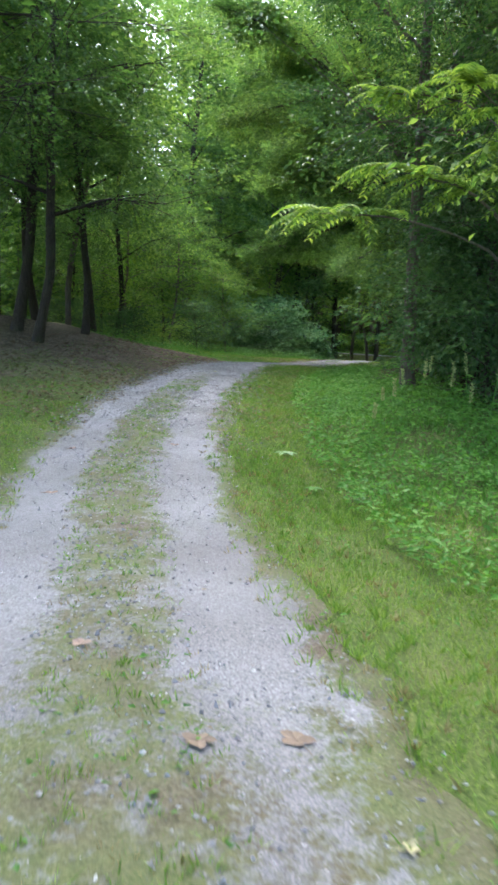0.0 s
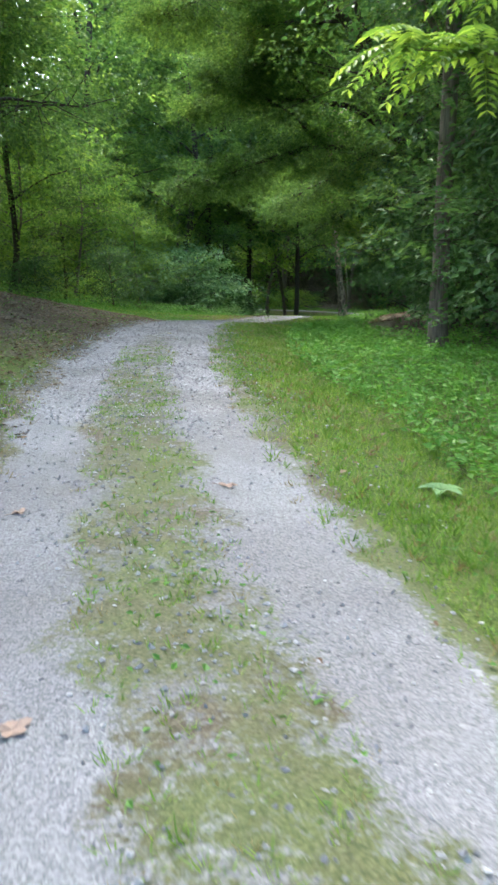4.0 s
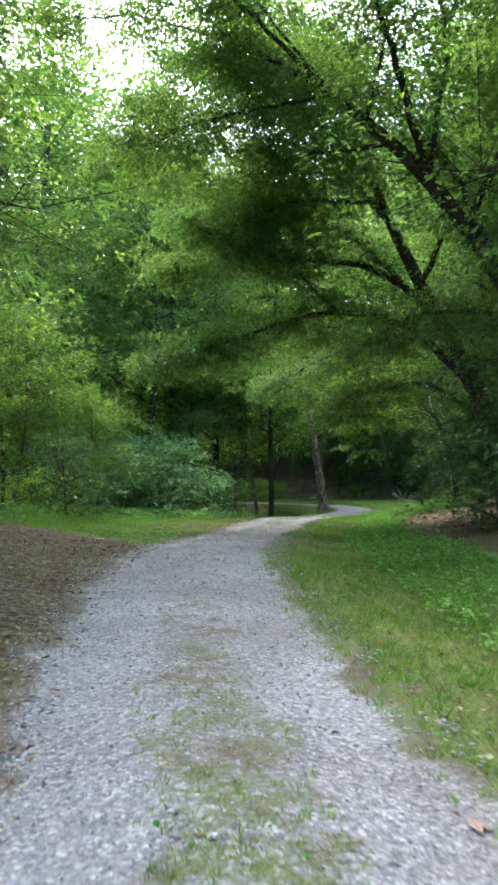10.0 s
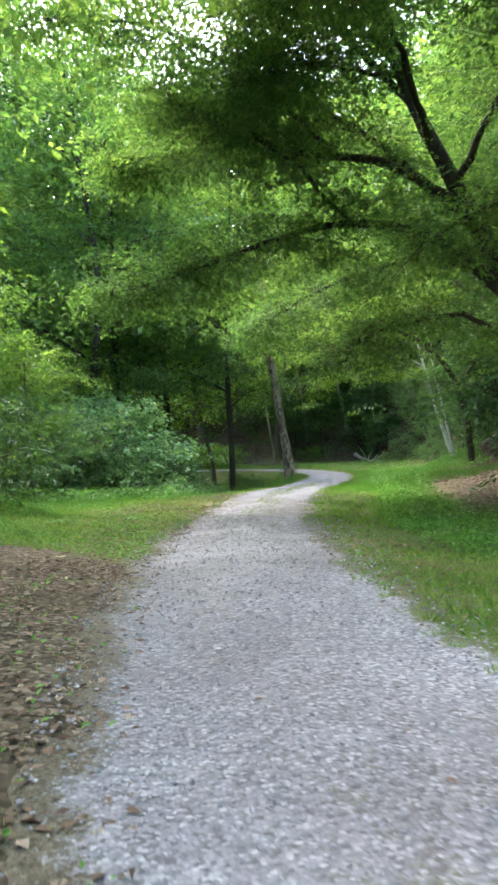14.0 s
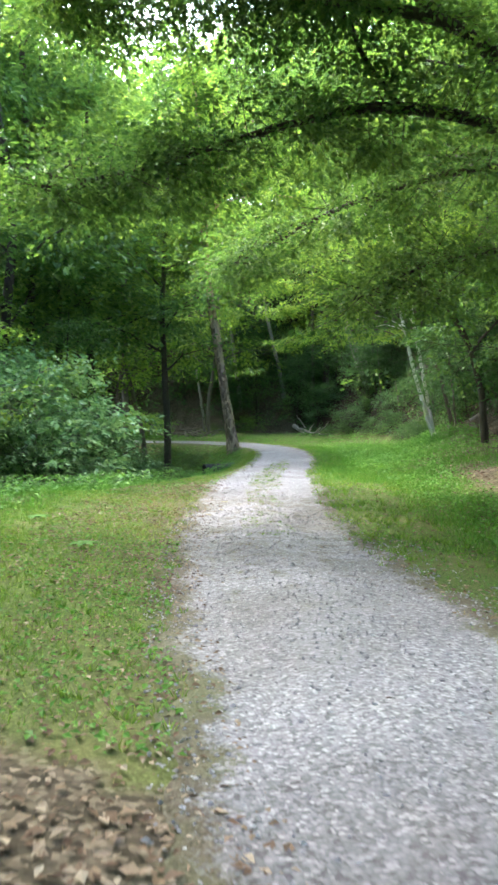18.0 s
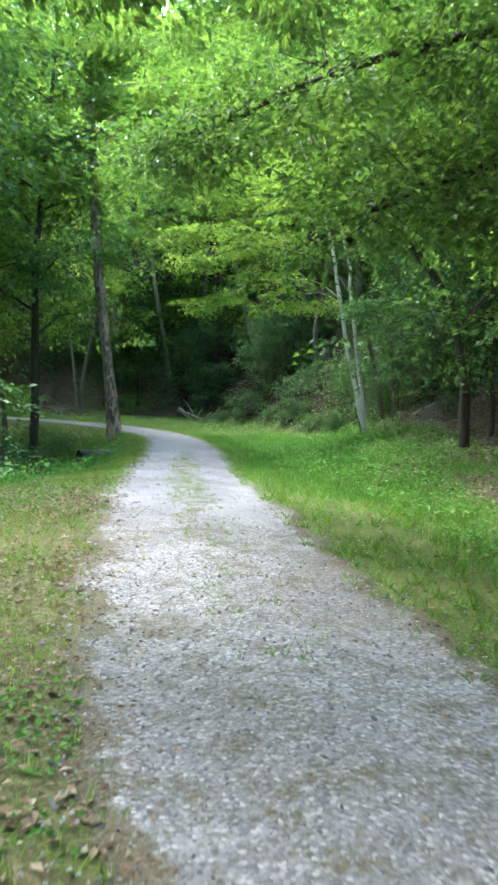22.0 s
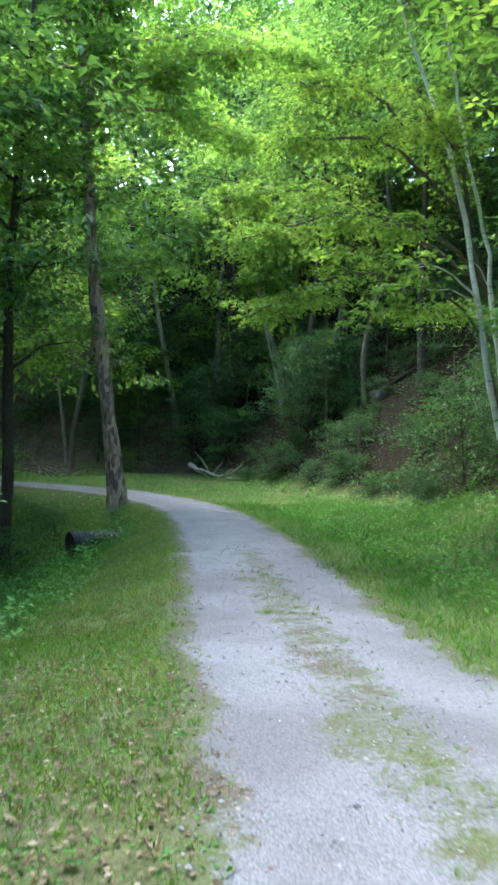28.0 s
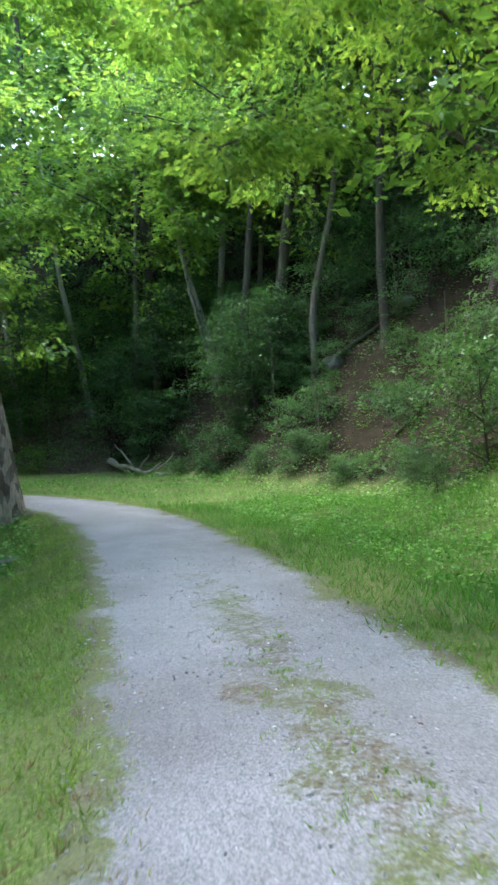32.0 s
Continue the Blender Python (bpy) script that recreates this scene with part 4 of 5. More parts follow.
grown("arching_tree", "leaning tree with a high bough reaching across the lane", (4.6, 28.0, height(4.6, 28.0)),
      ((4.6, 28.0, 0.8, 0.36), (4.1, 28.1, 2.4, 0.25), (2.6, 28.4, 5.2, 0.21), (0.85, 28.8, 7.9, 0.16), (-1.2, 29.6, 10.2, 0.1), (-3.4, 30.6, 11.8, 0.04)),
      (((2.4, 28.5, 5.6, 0.12), (1.9, 30.0, 8.4, 0.08), (0.6, 31.2, 10.8, 0.04), (-0.6, 32.0, 12.4, 0.012)),
       ((0.8, 28.8, 8.0, 0.1), (-0.6, 27.2, 10.6, 0.06), (-2.2, 25.6, 12.4, 0.015)),
       ((3.3, 28.3, 4.0, 0.1), (2.6, 29.6, 5.2, 0.06), (1.2, 30.8, 5.4, 0.03), (0.2, 31.6, 4.9, 0.012)),
       ((1.6, 28.6, 6.8, 0.09), (2.4, 26.4, 9.4, 0.06), (2.2, 24.2, 11.4, 0.015)),
       ((-1.2, 29.6, 10.2, 0.07), (-3.6, 28.6, 11.8, 0.04), (-6.0, 27.8, 12.4, 0.012)),
       ((0.85, 28.8, 7.9, 0.07), (1.2, 28.6, 10.4, 0.05), (0.8, 28.0, 12.6, 0.03), (0.2, 27.4, 13.6, 0.01)), ((-0.4, 29.2, 9.4, 0.05), (0.0, 28.4, 11.6, 0.03), (-0.6, 27.4, 13.0, 0.01)), ((2.6, 28.4, 5.2, 0.07), (3.0, 28.4, 8.6, 0.05), (2.6, 27.8, 11.6, 0.03), (2.0, 27.0, 13.2, 0.01)),
       ((-1.2, 29.6, 10.2, 0.05), (-3.4, 29.0, 12.4, 0.03), (-6.0, 28.4, 13.2, 0.01)), ((-3.4, 30.6, 11.8, 0.04), (-5.8, 31.4, 12.8, 0.025), (-8.0, 31.8, 12.8, 0.01)),
       ((-1.0, 29.5, 10.0, 0.06), (-3.4, 30.4, 9.9, 0.04), (-6.0, 31.0, 9.2, 0.012)), ((0.2, 29.0, 8.7, 0.06), (-1.2, 31.2, 9.4, 0.04), (-3.0, 33.0, 9.6, 0.012))),
      BARK_DARK, LEAF_CANOPY, 20, 84, 0.115, 0.68, 0.9, 0.26, flat=0.13, droop=0.4, seed=22)
# the bent tree on the bank
grown("bent_tree", "thin dark tree bent over in an arch on the bank", (6.3, 43.0, height(6.3, 43.0)),
      ((6.3, 43.0, 0.5, 0.12), (6.2, 43.0, 2.0, 0.085), (5.7, 43.1, 3.6, 0.085), (4.7, 43.2, 4.6, 0.07), (3.2, 43.2, 5.2, 0.045), (1.6, 43.0, 5.4, 0.015)),
      (((5.0, 43.2, 4.4, 0.05), (4.6, 42.2, 5.6, 0.03), (4.0, 41.2, 6.2, 0.01)), ((3.8, 43.2, 5.0, 0.04), (3.0, 44.4, 5.8, 0.025), (2.4, 45.4, 6.0, 0.01)),
       ((5.9, 43.0, 3.0, 0.04), (6.4, 42.0, 4.2, 0.025), (6.6, 41.2, 4.8, 0.01))),
      BARK_DARK, LEAF_BRIGHT, 13, 44, 0.14, 0.5, 0.6, 0.25, droop=0.45, seed=23)
# the leaning tree at the bend
zl = height(4.35, 63.3)
grown("leaning_tree", "tall scaly brown trunk leaning beside the bend", (4.33, 63.3, zl),
      ((4.33, 63.3, zl - 0.3, 0.43), (4.28, 63.3, zl + 0.4, 0.31), (3.88, 63.3, zl + 3.0, 0.25), (3.18, 63.3, zl + 8.0, 0.2), (2.78, 63.3, zl + 13.0, 0.16), (2.58, 63.3, zl + 19.0, 0.07)),
      (((3.08, 63.3, zl + 11.5, 0.08), (1.78, 62.3, zl + 12.2, 0.05), (-0.22, 61.5, zl + 11.4, 0.015)), ((3.08, 63.3, zl + 11.9, 0.07), (4.18, 62.3, zl + 13.2, 0.04), (5.18, 61.7, zl + 13.6, 0.012)),
       ((3.18, 63.3, zl + 10.4, 0.06), (2.18, 62.0, zl + 10.6, 0.04), (1.18, 60.9, zl + 9.8, 0.012)), ((2.88, 63.3, zl + 14.5, 0.08), (1.18, 64.1, zl + 16.2, 0.04), (-0.82, 64.7, zl + 16.8, 0.012)),
       ((2.78, 63.3, zl + 16.0, 0.07), (4.38, 63.7, zl + 17.6, 0.04), (5.98, 64.1, zl + 18.0, 0.012)), ((2.78, 63.3, zl + 17.0, 0.06), (1.98, 61.5, zl + 18.6, 0.03), (1.38, 60.1, zl + 19.0, 0.01)), ((2.98, 63.2, zl + 12.6, 0.05), (2.78, 61.7, zl + 13.4, 0.03), (2.58, 60.3, zl + 13.0, 0.01)), ((2.88, 63.2, zl + 14.6, 0.05), (3.08, 61.7, zl + 15.6, 0.03), (3.18, 60.3, zl + 15.4, 0.01)),
       ((2.9, 63.3, zl + 13.0, 0.08), (5.2, 62.6, zl + 14.4, 0.05), (7.8, 61.6, zl + 14.8, 0.02)), ((2.85, 63.3, zl + 14.0, 0.08), (5.0, 65.4, zl + 15.4, 0.05), (7.6, 67.2, zl + 15.6, 0.02)), ((2.8, 63.3, zl + 13.6, 0.07), (2.2, 66.0, zl + 15.0, 0.05), (1.6, 69.0, zl + 15.2, 0.02)), ((2.85, 63.3, zl + 12.4, 0.08), (6.6, 65.2, zl + 14.0, 0.05), (10.6, 67.4, zl + 14.2, 0.02)), ((2.8, 63.3, zl + 14.4, 0.07), (7.0, 63.4, zl + 16.0, 0.05), (11.4, 63.8, zl + 16.2, 0.02)), ((2.8, 63.3, zl + 15.0, 0.07), (5.6, 59.8, zl + 16.4, 0.05), (8.0, 57.4, zl + 16.4, 0.02))),
      BARK_BROWN, LEAF_BRIGHT, 12, 34, 0.22, 0.75, 0.7, 0.3, seed=24, sides=12)
# two pale birch stems from one foot
zb = 0.4
grown("birch_tree", "twin white-barked birch stems leaning together on the bank", (9.2, 51.0, zb),
      ((9.25, 51.0, zb - 0.3, 0.102), (8.8, 51.0, 1.3, 0.0748), (8.36, 51.0, 2.6, 0.068), (7.96, 51.0, 4.3, 0.0612), (7.46, 51.0, 6.3, 0.051), (6.95, 51.0, 7.5, 0.0422), (6.1, 51.0, 9.1, 0.0306), (4.9, 51.0, 11.4, 0.0136)),
      (((9.3, 51.1, zb - 0.3, 0.0884), (9.02, 51.05, 1.3, 0.0646), (8.72, 51.05, 2.7, 0.0578), (8.47, 51.1, 4.3, 0.051), (8.08, 51.1, 6.1, 0.0422), (7.52, 51.1, 7.8, 0.034), (6.9, 51.1, 9.8, 0.0238), (6.1, 51.1, 12.4, 0.0102)),
       ((7.95, 51.0, 4.35, 0.028), (7.3, 50.8, 4.75, 0.02), (6.5, 50.5, 4.85, 0.014), (5.4, 50.0, 4.6, 0.006)), ((7.95, 51.0, 4.3, 0.02), (7.2, 50.9, 4.5, 0.014), (6.3, 50.8, 4.45, 0.006)),
       ((8.47, 51.1, 4.4, 0.02), (8.2, 50.9, 4.85, 0.014), (7.5, 50.7, 5.1, 0.006)), ((8.5, 51.1, 4.2, 0.025), (9.2, 50.6, 4.6, 0.015), (9.8, 50.2, 4.4, 0.008))),
      BARK_BIRCH, LEAF_PALE, 0, 30, 0.13, 0.45, seed=25, sides=10)
grown("leaning_tree", "grey-barked tree leaning out high over the lane from the bank", (12.6, 53.0, height(12.6, 53.0)), ((12.6, 53.0, height(12.6, 53.0) - 0.2, 0.13), (12.2, 52.8, 3.5, 0.1), (11.0, 52.3, 7.0, 0.08), (8.8, 51.6, 10.0, 0.055), (6.0, 51.0, 12.8, 0.015)),
      (((10.4, 52.0, 8.0, 0.04), (6.4, 50.0, 10.8, 0.025), (2.4, 48.6, 11.8, 0.008)), ((9.6, 51.8, 9.2, 0.035), (6.0, 52.8, 11.6, 0.02), (2.6, 54.0, 12.2, 0.008)), ((10.0, 51.9, 8.6, 0.035), (8.0, 48.8, 11.0, 0.02), (5.8, 46.4, 11.8, 0.008)),
       ((8.8, 51.6, 10.0, 0.035), (8.6, 53.4, 12.0, 0.02), (8.8, 55.2, 12.6, 0.008)), ((7.4, 51.3, 11.6, 0.03), (4.0, 51.0, 12.8, 0.02), (1.2, 50.6, 13.2, 0.008)), ((8.0, 51.4, 10.8, 0.03), (4.6, 48.4, 12.4, 0.02), (1.6, 46.2, 12.8, 0.008))),
      BARK_GREY, LEAF_CANOPY, 12, 64, 0.13, 0.75, 0.8, 0.3, seed=125)
grown("young_tree", "slim sapling with drooping pale leaves beside the birches", (9.7, 50.2, height(9.7, 50.2)),
      ((9.7, 50.2, zb - 0.1, 0.04), (9.5, 50.3, zb + 2.2, 0.032), (9.2, 50.3, zb + 4.6, 0.02), (9.0, 50.3, zb + 6.0, 0.01)),
      (((9.5, 50.3, zb + 2.4, 0.02), (8.4, 49.9, zb + 3.9, 0.012), (7.4, 49.6, zb + 3.5, 0.006)), ((9.3, 50.3, zb + 3.8, 0.02), (10.2, 49.8, zb + 4.6, 0.01), (11.0, 49.4, zb + 4.4, 0.005)),
       ((9.2, 50.3, zb + 4.6, 0.015), (8.5, 50.0, zb + 6.2, 0.01), (7.7, 49.8, zb + 6.8, 0.005)), ((9.4, 50.3, zb + 2.9, 0.018), (9.9, 49.3, zb + 3.4, 0.01), (10.4, 48.7, zb + 3.0, 0.005))),
      BARK_GREY, LEAF_PALE, 16, 26, 0.17, 0.42, 0.4, 0.2, seed=26)
# the bright maple reaching out from behind the birches
zm = -0.1
grown("maple_tree", "spreading tree with bright yellow-green layered leaves over the lane", (10.9, 52.2, height(10.9, 52.2)),
      ((10.9, 52.2, zm - 0.1, 0.12), (10.5, 52.2, zm + 1.5, 0.08), (9.6, 52.0, zm + 4.0, 0.065), (8.2, 51.8, zm + 6.4, 0.05), (6.8, 51.7, zm + 8.8, 0.03)),
      (((9.3, 52.0, zm + 4.2, 0.06), (7.4, 51.8, zm + 4.9, 0.045), (5.4, 51.5, zm + 4.9, 0.03), (3.2, 51.2, zm + 3.9, 0.01)), ((9.1, 51.9, zm + 4.8, 0.06), (7.0, 51.0, zm + 5.7, 0.04), (4.8, 50.8, zm + 5.8, 0.025), (2.7, 51.0, zm + 5.0, 0.01)),
       ((8.9, 51.9, zm + 5.1, 0.05), (7.0, 52.4, zm + 6.2, 0.04), (4.8, 52.4, zm + 6.6, 0.02), (2.3, 52.0, zm + 5.8, 0.01)), ((8.4, 51.8, zm + 6.0, 0.05), (7.0, 50.6, zm + 7.2, 0.03), (5.4, 50.0, zm + 7.6, 0.012)),
       ((8.0, 51.8, zm + 6.6, 0.05), (6.0, 51.6, zm + 7.6, 0.03), (3.6, 51.4, zm + 7.0, 0.012)), ((7.4, 51.8, zm + 7.6, 0.04), (5.6, 51.8, zm + 8.6, 0.025), (4.0, 51.6, zm + 8.2, 0.01)), ((9.5, 52.0, zm + 3.8, 0.04), (8.0, 51.4, zm + 4.3, 0.025), (6.2, 51.0, zm + 4.2, 0.01))),
      BARK_GREY, LEAF_BRIGHT, 10, 56, 0.115, 0.46, 0.36, 0.4, flat=0.1, droop=0.35, seed=27)
grown("young_tree", "low branch of bright leaves reaching out from the birches", (9.4, 51.6, height(9.4, 51.6)),
      ((9.4, 51.6, zb - 0.1, 0.06), (9.1, 51.5, zb + 1.8, 0.045), (8.4, 51.2, zb + 3.2, 0.035), (7.2, 50.7, zb + 3.9, 0.025), (5.6, 50.1, zb + 3.9, 0.012), (4.5, 49.6, zb + 3.5, 0.006)),
      (((7.8, 51.0, zb + 3.6, 0.02), (6.8, 51.6, zb + 4.6, 0.012), (5.8, 52.0, zb + 4.9, 0.006)), ((6.4, 50.4, zb + 3.9, 0.016), (5.6, 49.6, zb + 4.2, 0.01), (4.9, 49.0, zb + 4.0, 0.005)), ((6.0, 50.2, zb + 3.9, 0.014), (5.2, 50.5, zb + 3.6, 0.008), (4.6, 50.7, zb + 3.1, 0.005))),
      BARK_GREY, LEAF_BRIGHT, 6, 18, 0.16, 0.34, 0.24, 0.45, flat=0.1, seed=28)
# pale leaning trunks on the slope
for x, y, tilt, tall, rad in ((17.30, 75.98, -3.0, 11, 0.14), (16.95, 75.68, -2.2, 9, 0.07), (13.42, 82.45, -2.4, 13, 0.15), (24.2, 73.4, -1.4, 14, 0.17), (10.4, 84.5, -1.2, 12, 0.16), (7.2, 83.5, -1.0, 9, 0.1), (23.0, 68.0, -0.8, 13, 0.13), (17.6, 76.5, 0.6, 14, 0.17)):
    zt = height(x, y)
    grown("slope_tree", "thin pale-barked tree leaning on the slope", (x, y, zt), ((x, y, zt - 0.2, rad * 1.3), (x + tilt * 0.15, y, zt + tall * 0.15, rad), (x + tilt * 0.6, y, zt + tall * 0.5, rad * 0.8), (x + tilt, y, zt + tall, rad * 0.3)),
          (((x + tilt * 0.7, y, zt + tall * 0.6, rad * 0.4), (x - 1.2, y - 1.0, zt + tall * 0.75, rad * 0.2), (x - 2.2, y - 1.6, zt + tall * 0.8, 0.01)), ((x + tilt * 0.85, y, zt + tall * 0.8, rad * 0.3), (x + 1.3, y - 0.8, zt + tall * 0.95, rad * 0.15), (x + 2.2, y - 1.4, zt + tall, 0.01))),
          BARK_PALE, LEAF_BRIGHT, 12, 24, 0.3, 0.8, 0.7, 0.2, group="leaning trees on the slope", seed=int(x * 7 + y))
# the pale trunk with the dark one behind it, at the edge of the ditch
zt = height(1.0, 19.1)
grown("lane_tree", "pale straight trunk wound with vines beside the ditch", (1.05, 19.1, zt), ((1.05, 19.1, zt - 0.3, 0.24), (1.0, 19.1, zt + 0.5, 0.16), (0.95, 19.1, zt + 4, 0.14), (0.9, 19.0, zt + 9, 0.11), (0.7, 19.0, zt + 15, 0.04)),
      (((0.95, 19.1, zt + 4.6, 0.06), (0.0, 18.2, zt + 6.0, 0.04), (-1.4, 17.4, zt + 6.4, 0.012)), ((0.9, 19.0, zt + 6.4, 0.06), (2.0, 18.0, zt + 7.8, 0.04), (3.0, 17.0, zt + 8.0, 0.012)), ((0.9, 19.0, zt + 7.6, 0.06), (-0.6, 19.6, zt + 9.4, 0.04), (-2.4, 20.0, zt + 10.0, 0.012)),
       ((0.9, 19.0, zt + 9.5, 0.06), (0.4, 17.2, zt + 11.4, 0.03), (0.0, 15.8, zt + 12.0, 0.012)), ((0.95, 19.1, zt + 3.4, 0.04), (1.6, 18.0, zt + 3.9, 0.03), (2.2, 16.9, zt + 3.6, 0.01)), ((0.8, 19.0, zt + 11.5, 0.05), (-0.8, 18.6, zt + 13.4, 0.03), (-2.2, 18.2, zt + 14.0, 0.01))),
      BARK_GREY, LEAF_DEEP, 15, 90, 0.095, 0.6, 0.7, 0.25, droop=0.5, seed=31)


def frond_tree():
    """A tree-of-heaven: bare stems with long feathered leaves."""
    r = np.random.default_rng(41)
    base = np.array((3.4, 13.6, height(3.4, 13.6)))
    tree = tagged(new("frond_tree"), "young tree with long feathery bright green compound leaves", "tree")
    tree.matrix_basis = Matrix.Translation(base)
    tips = []
    for k, line in enumerate((((3.4, 13.6, 0.4), (2.9, 13.5, 2.4), (1.6, 13.2, 3.8), (0.2, 13.0, 4.1)), ((3.2, 13.55, 1.4), (1.8, 12.8, 2.9), (0.3, 12.6, 3.3), (-0.9, 12.5, 3.3)), ((2.7, 13.4, 2.8), (2.2, 12.4, 4.4), (1.3, 11.8, 5.0)), ((2.9, 13.5, 2.4), (2.6, 14.2, 4.6), (1.4, 14.6, 5.6), (0.0, 14.6, 5.7)), ((2.9, 13.5, 2.4), (2.4, 12.0, 3.6), (1.7, 11.2, 4.0)))):
        p = np.array(line) - base
        v, f = tube(p, np.linspace(0.05 if k == 0 else 0.03, 0.012, len(p)), 6, 0.01, r)
        part("trunk" if k == 0 else "limb", mesh_of("stem", v, f, BARK_GREY, True), tree)
        tips += [(p[-1], 11), (0.5 * (p[-1] + p[-2]), 8), (p[-2], 4)]
    for at, n in tips:
        for q in range(n):
            a = r.uniform(0, 2 * np.pi) if q > 2 else np.pi + r.uniform(-0.8, 0.8)
            size = r.uniform(0.6, 0.95)
            u = np.linspace(0, 1, 13)
            rise = r.uniform(0.1, 0.5)
            rachis = at + np.stack([np.cos(a) * u * size, np.sin(a) * u * size, rise * u * size - 0.55 * size * u * u], 1)
            pieces = [tube(rachis, np.linspace(0.007, 0.003, 13), 3)]
            d = np.gradient(rachis, axis=0)
            d /= np.linalg.norm(d, axis=1)[:, None]
            for s in (-1, 1):
                side = np.cross(d, (0, 0, 1.0)) * s
                length = 0.15 * size / 0.6 * (1 - 0.5 * np.abs(u - 0.35))
                ahead = side + 0.35 * d + (0, 0, -0.25)
                v, f = leaf_quads(rachis[1:] + side[1:] * length[1:, None] * 0.5, ahead[1:], np.tile((0, 0, 1.0), (12, 1)), length[1:], 0.38)
                pieces.append((v, f))
            v, f = joined(pieces)
            part("frond", mesh_of("frond", v, f, LEAF_BRIGHT), tree)


frond_tree()

# ---- grass, weeds, leaf litter and loose stone ----


def lane_places(r, count, y0, y1, n0, n1):
    """Random places beside the lane, between two lines along it."""
    ks = np.nonzero((LINE[:, 1] > y0) & (LINE[:, 1] < y1))[0]
    k = r.choice(ks[ks < len(LINE) - 150], count)
    n = r.uniform(n0, n1, count)
    p = LINE[k] + LINE_RIGHT[k] * n[:, None] + LINE_DIR[k] * r.uniform(-0.06, 0.06, count)[:, None]
    return p[:, 0], p[:, 1], k, n


def blades(r, x, y, z, tall, wide, lean=0.45):
    """Bent grass blades, one pointed face each."""
    n = len(x)
    foot = np.stack([x, y, z - 0.01], 1)
    a = r.uniform(0, 2 * np.pi, n)
    side = np.stack([np.cos(a), np.sin(a), np.zeros(n)], 1)
    bow = np.stack([r.normal(0, lean, n), r.normal(0, lean, n), np.ones(n)], 1)
    tip = foot + bow * tall[:, None]
    v = np.empty((n, 3, 3))
    v[:, 0], v[:, 1], v[:, 2] = foot - side * wide[:, None], foot + side * wide[:, None], tip
    return v.reshape(-1, 3), np.arange(n * 3).reshape(n, 3)


def grass(name, label, seed, beds, mat):
    """One field of grass from several beds: count, y0, y1, n0, n1, shortest, tallest, patchiness."""
    r = np.random.default_rng(seed)
    pieces = []
    for count, y0, y1, n0, n1, low, high, patchy in beds:
        x, y, k, n = lane_places(r, count, y0, y1, n0, n1)
        edge = np.minimum(np.abs(n - n0), np.abs(n1 - n)) / (0.5 * abs(n1 - n0))
        ok = (wavy(x, y, 0.45, seed) + 0.7 * wavy(x, y, 0.13, seed + 2) + r.uniform(-1, 1, count) > patchy) & (r.uniform(0, 1, count) < 0.25 + 1.6 * edge)
        x, y, k, n = x[ok], y[ok], k[ok], n[ok]
        tall = (low + (high - low) * r.uniform(0, 1, len(x)) ** 1.6) * (0.8 + 0.3 * wavy(x, y, 0.8, seed + 1))
        pieces.append(blades(r, x, y, land(x, y, k, n), tall, 0.003 + 0.03 * tall))
    v, f = joined(pieces)
    return tagged(part(name, mesh_of(name, v, f, mat)), label, "grass", kind="stuff")


grass("verge_grass", "short mown yellow-green grass on both verges", 51, (
    (60000, -3, 12, 0.95, 3.8, 0.025, 0.07, -1.2), (110000, -3, 28, 0.95, 3.8, 0.025, 0.085, -1.0), (110000, -3, 13, -4.6, -0.95, 0.025, 0.08, -0.9), (52000, 27.8, 34, -5.8, -1.4, 0.03, 0.08, -1.0), (80000, 33, 40, -5.4, -1.1, 0.02, 0.06, -1.0), (32000, 39, 46, -4.4, -1.15, 0.025, 0.07, -0.7),
    (9000, 19, 26, -2.8, -0.95, 0.02, 0.06, 0.5), (26000, 11, 20, -5.0, -0.95, 0.02, 0.07, 0.0), (14000, 40, 66, 0.95, 1.7, 0.03, 0.08, -0.8), (120000, 42, 66, -3.4, -0.95, 0.03, 0.085, -1.1)), GRASS)
grass("strip_grass", "thin worn grass on the strip between the wheel tracks", 52, (
    (46000, -3, 20, -0.52, 0.52, 0.012, 0.05, -0.6), (9000, 32, 53, -0.4, 0.4, 0.012, 0.05, -0.1), (4000, -3, 3, -1.2, 1.2, 0.01, 0.04, 0.3)), WEED)
grass("dry_grass", "dry straw-coloured blades among the short grass", 58, (
    (22000, -3, 19, -0.52, 0.52, 0.012, 0.04, -0.3), (5000, 32, 53, -0.42, 0.42, 0.012, 0.045, 0.0), (12000, -3, 27, 0.95, 2.8, 0.02, 0.07, 0.1), (14000, -3, 13, -4.0, -0.95, 0.02, 0.07, 0.1),
    (9000, 34, 48, -3.4, -0.95, 0.02, 0.07, 0.1), (2000, 26, 34, -2.2, -0.95, 0.02, 0.06, 0.2), (9000, 44, 64, -2.6, -0.95, 0.03, 0.1, 0.2), (5000, 43, 62, 0.95, 2.4, 0.03, 0.07, 0.2)), STRAW)
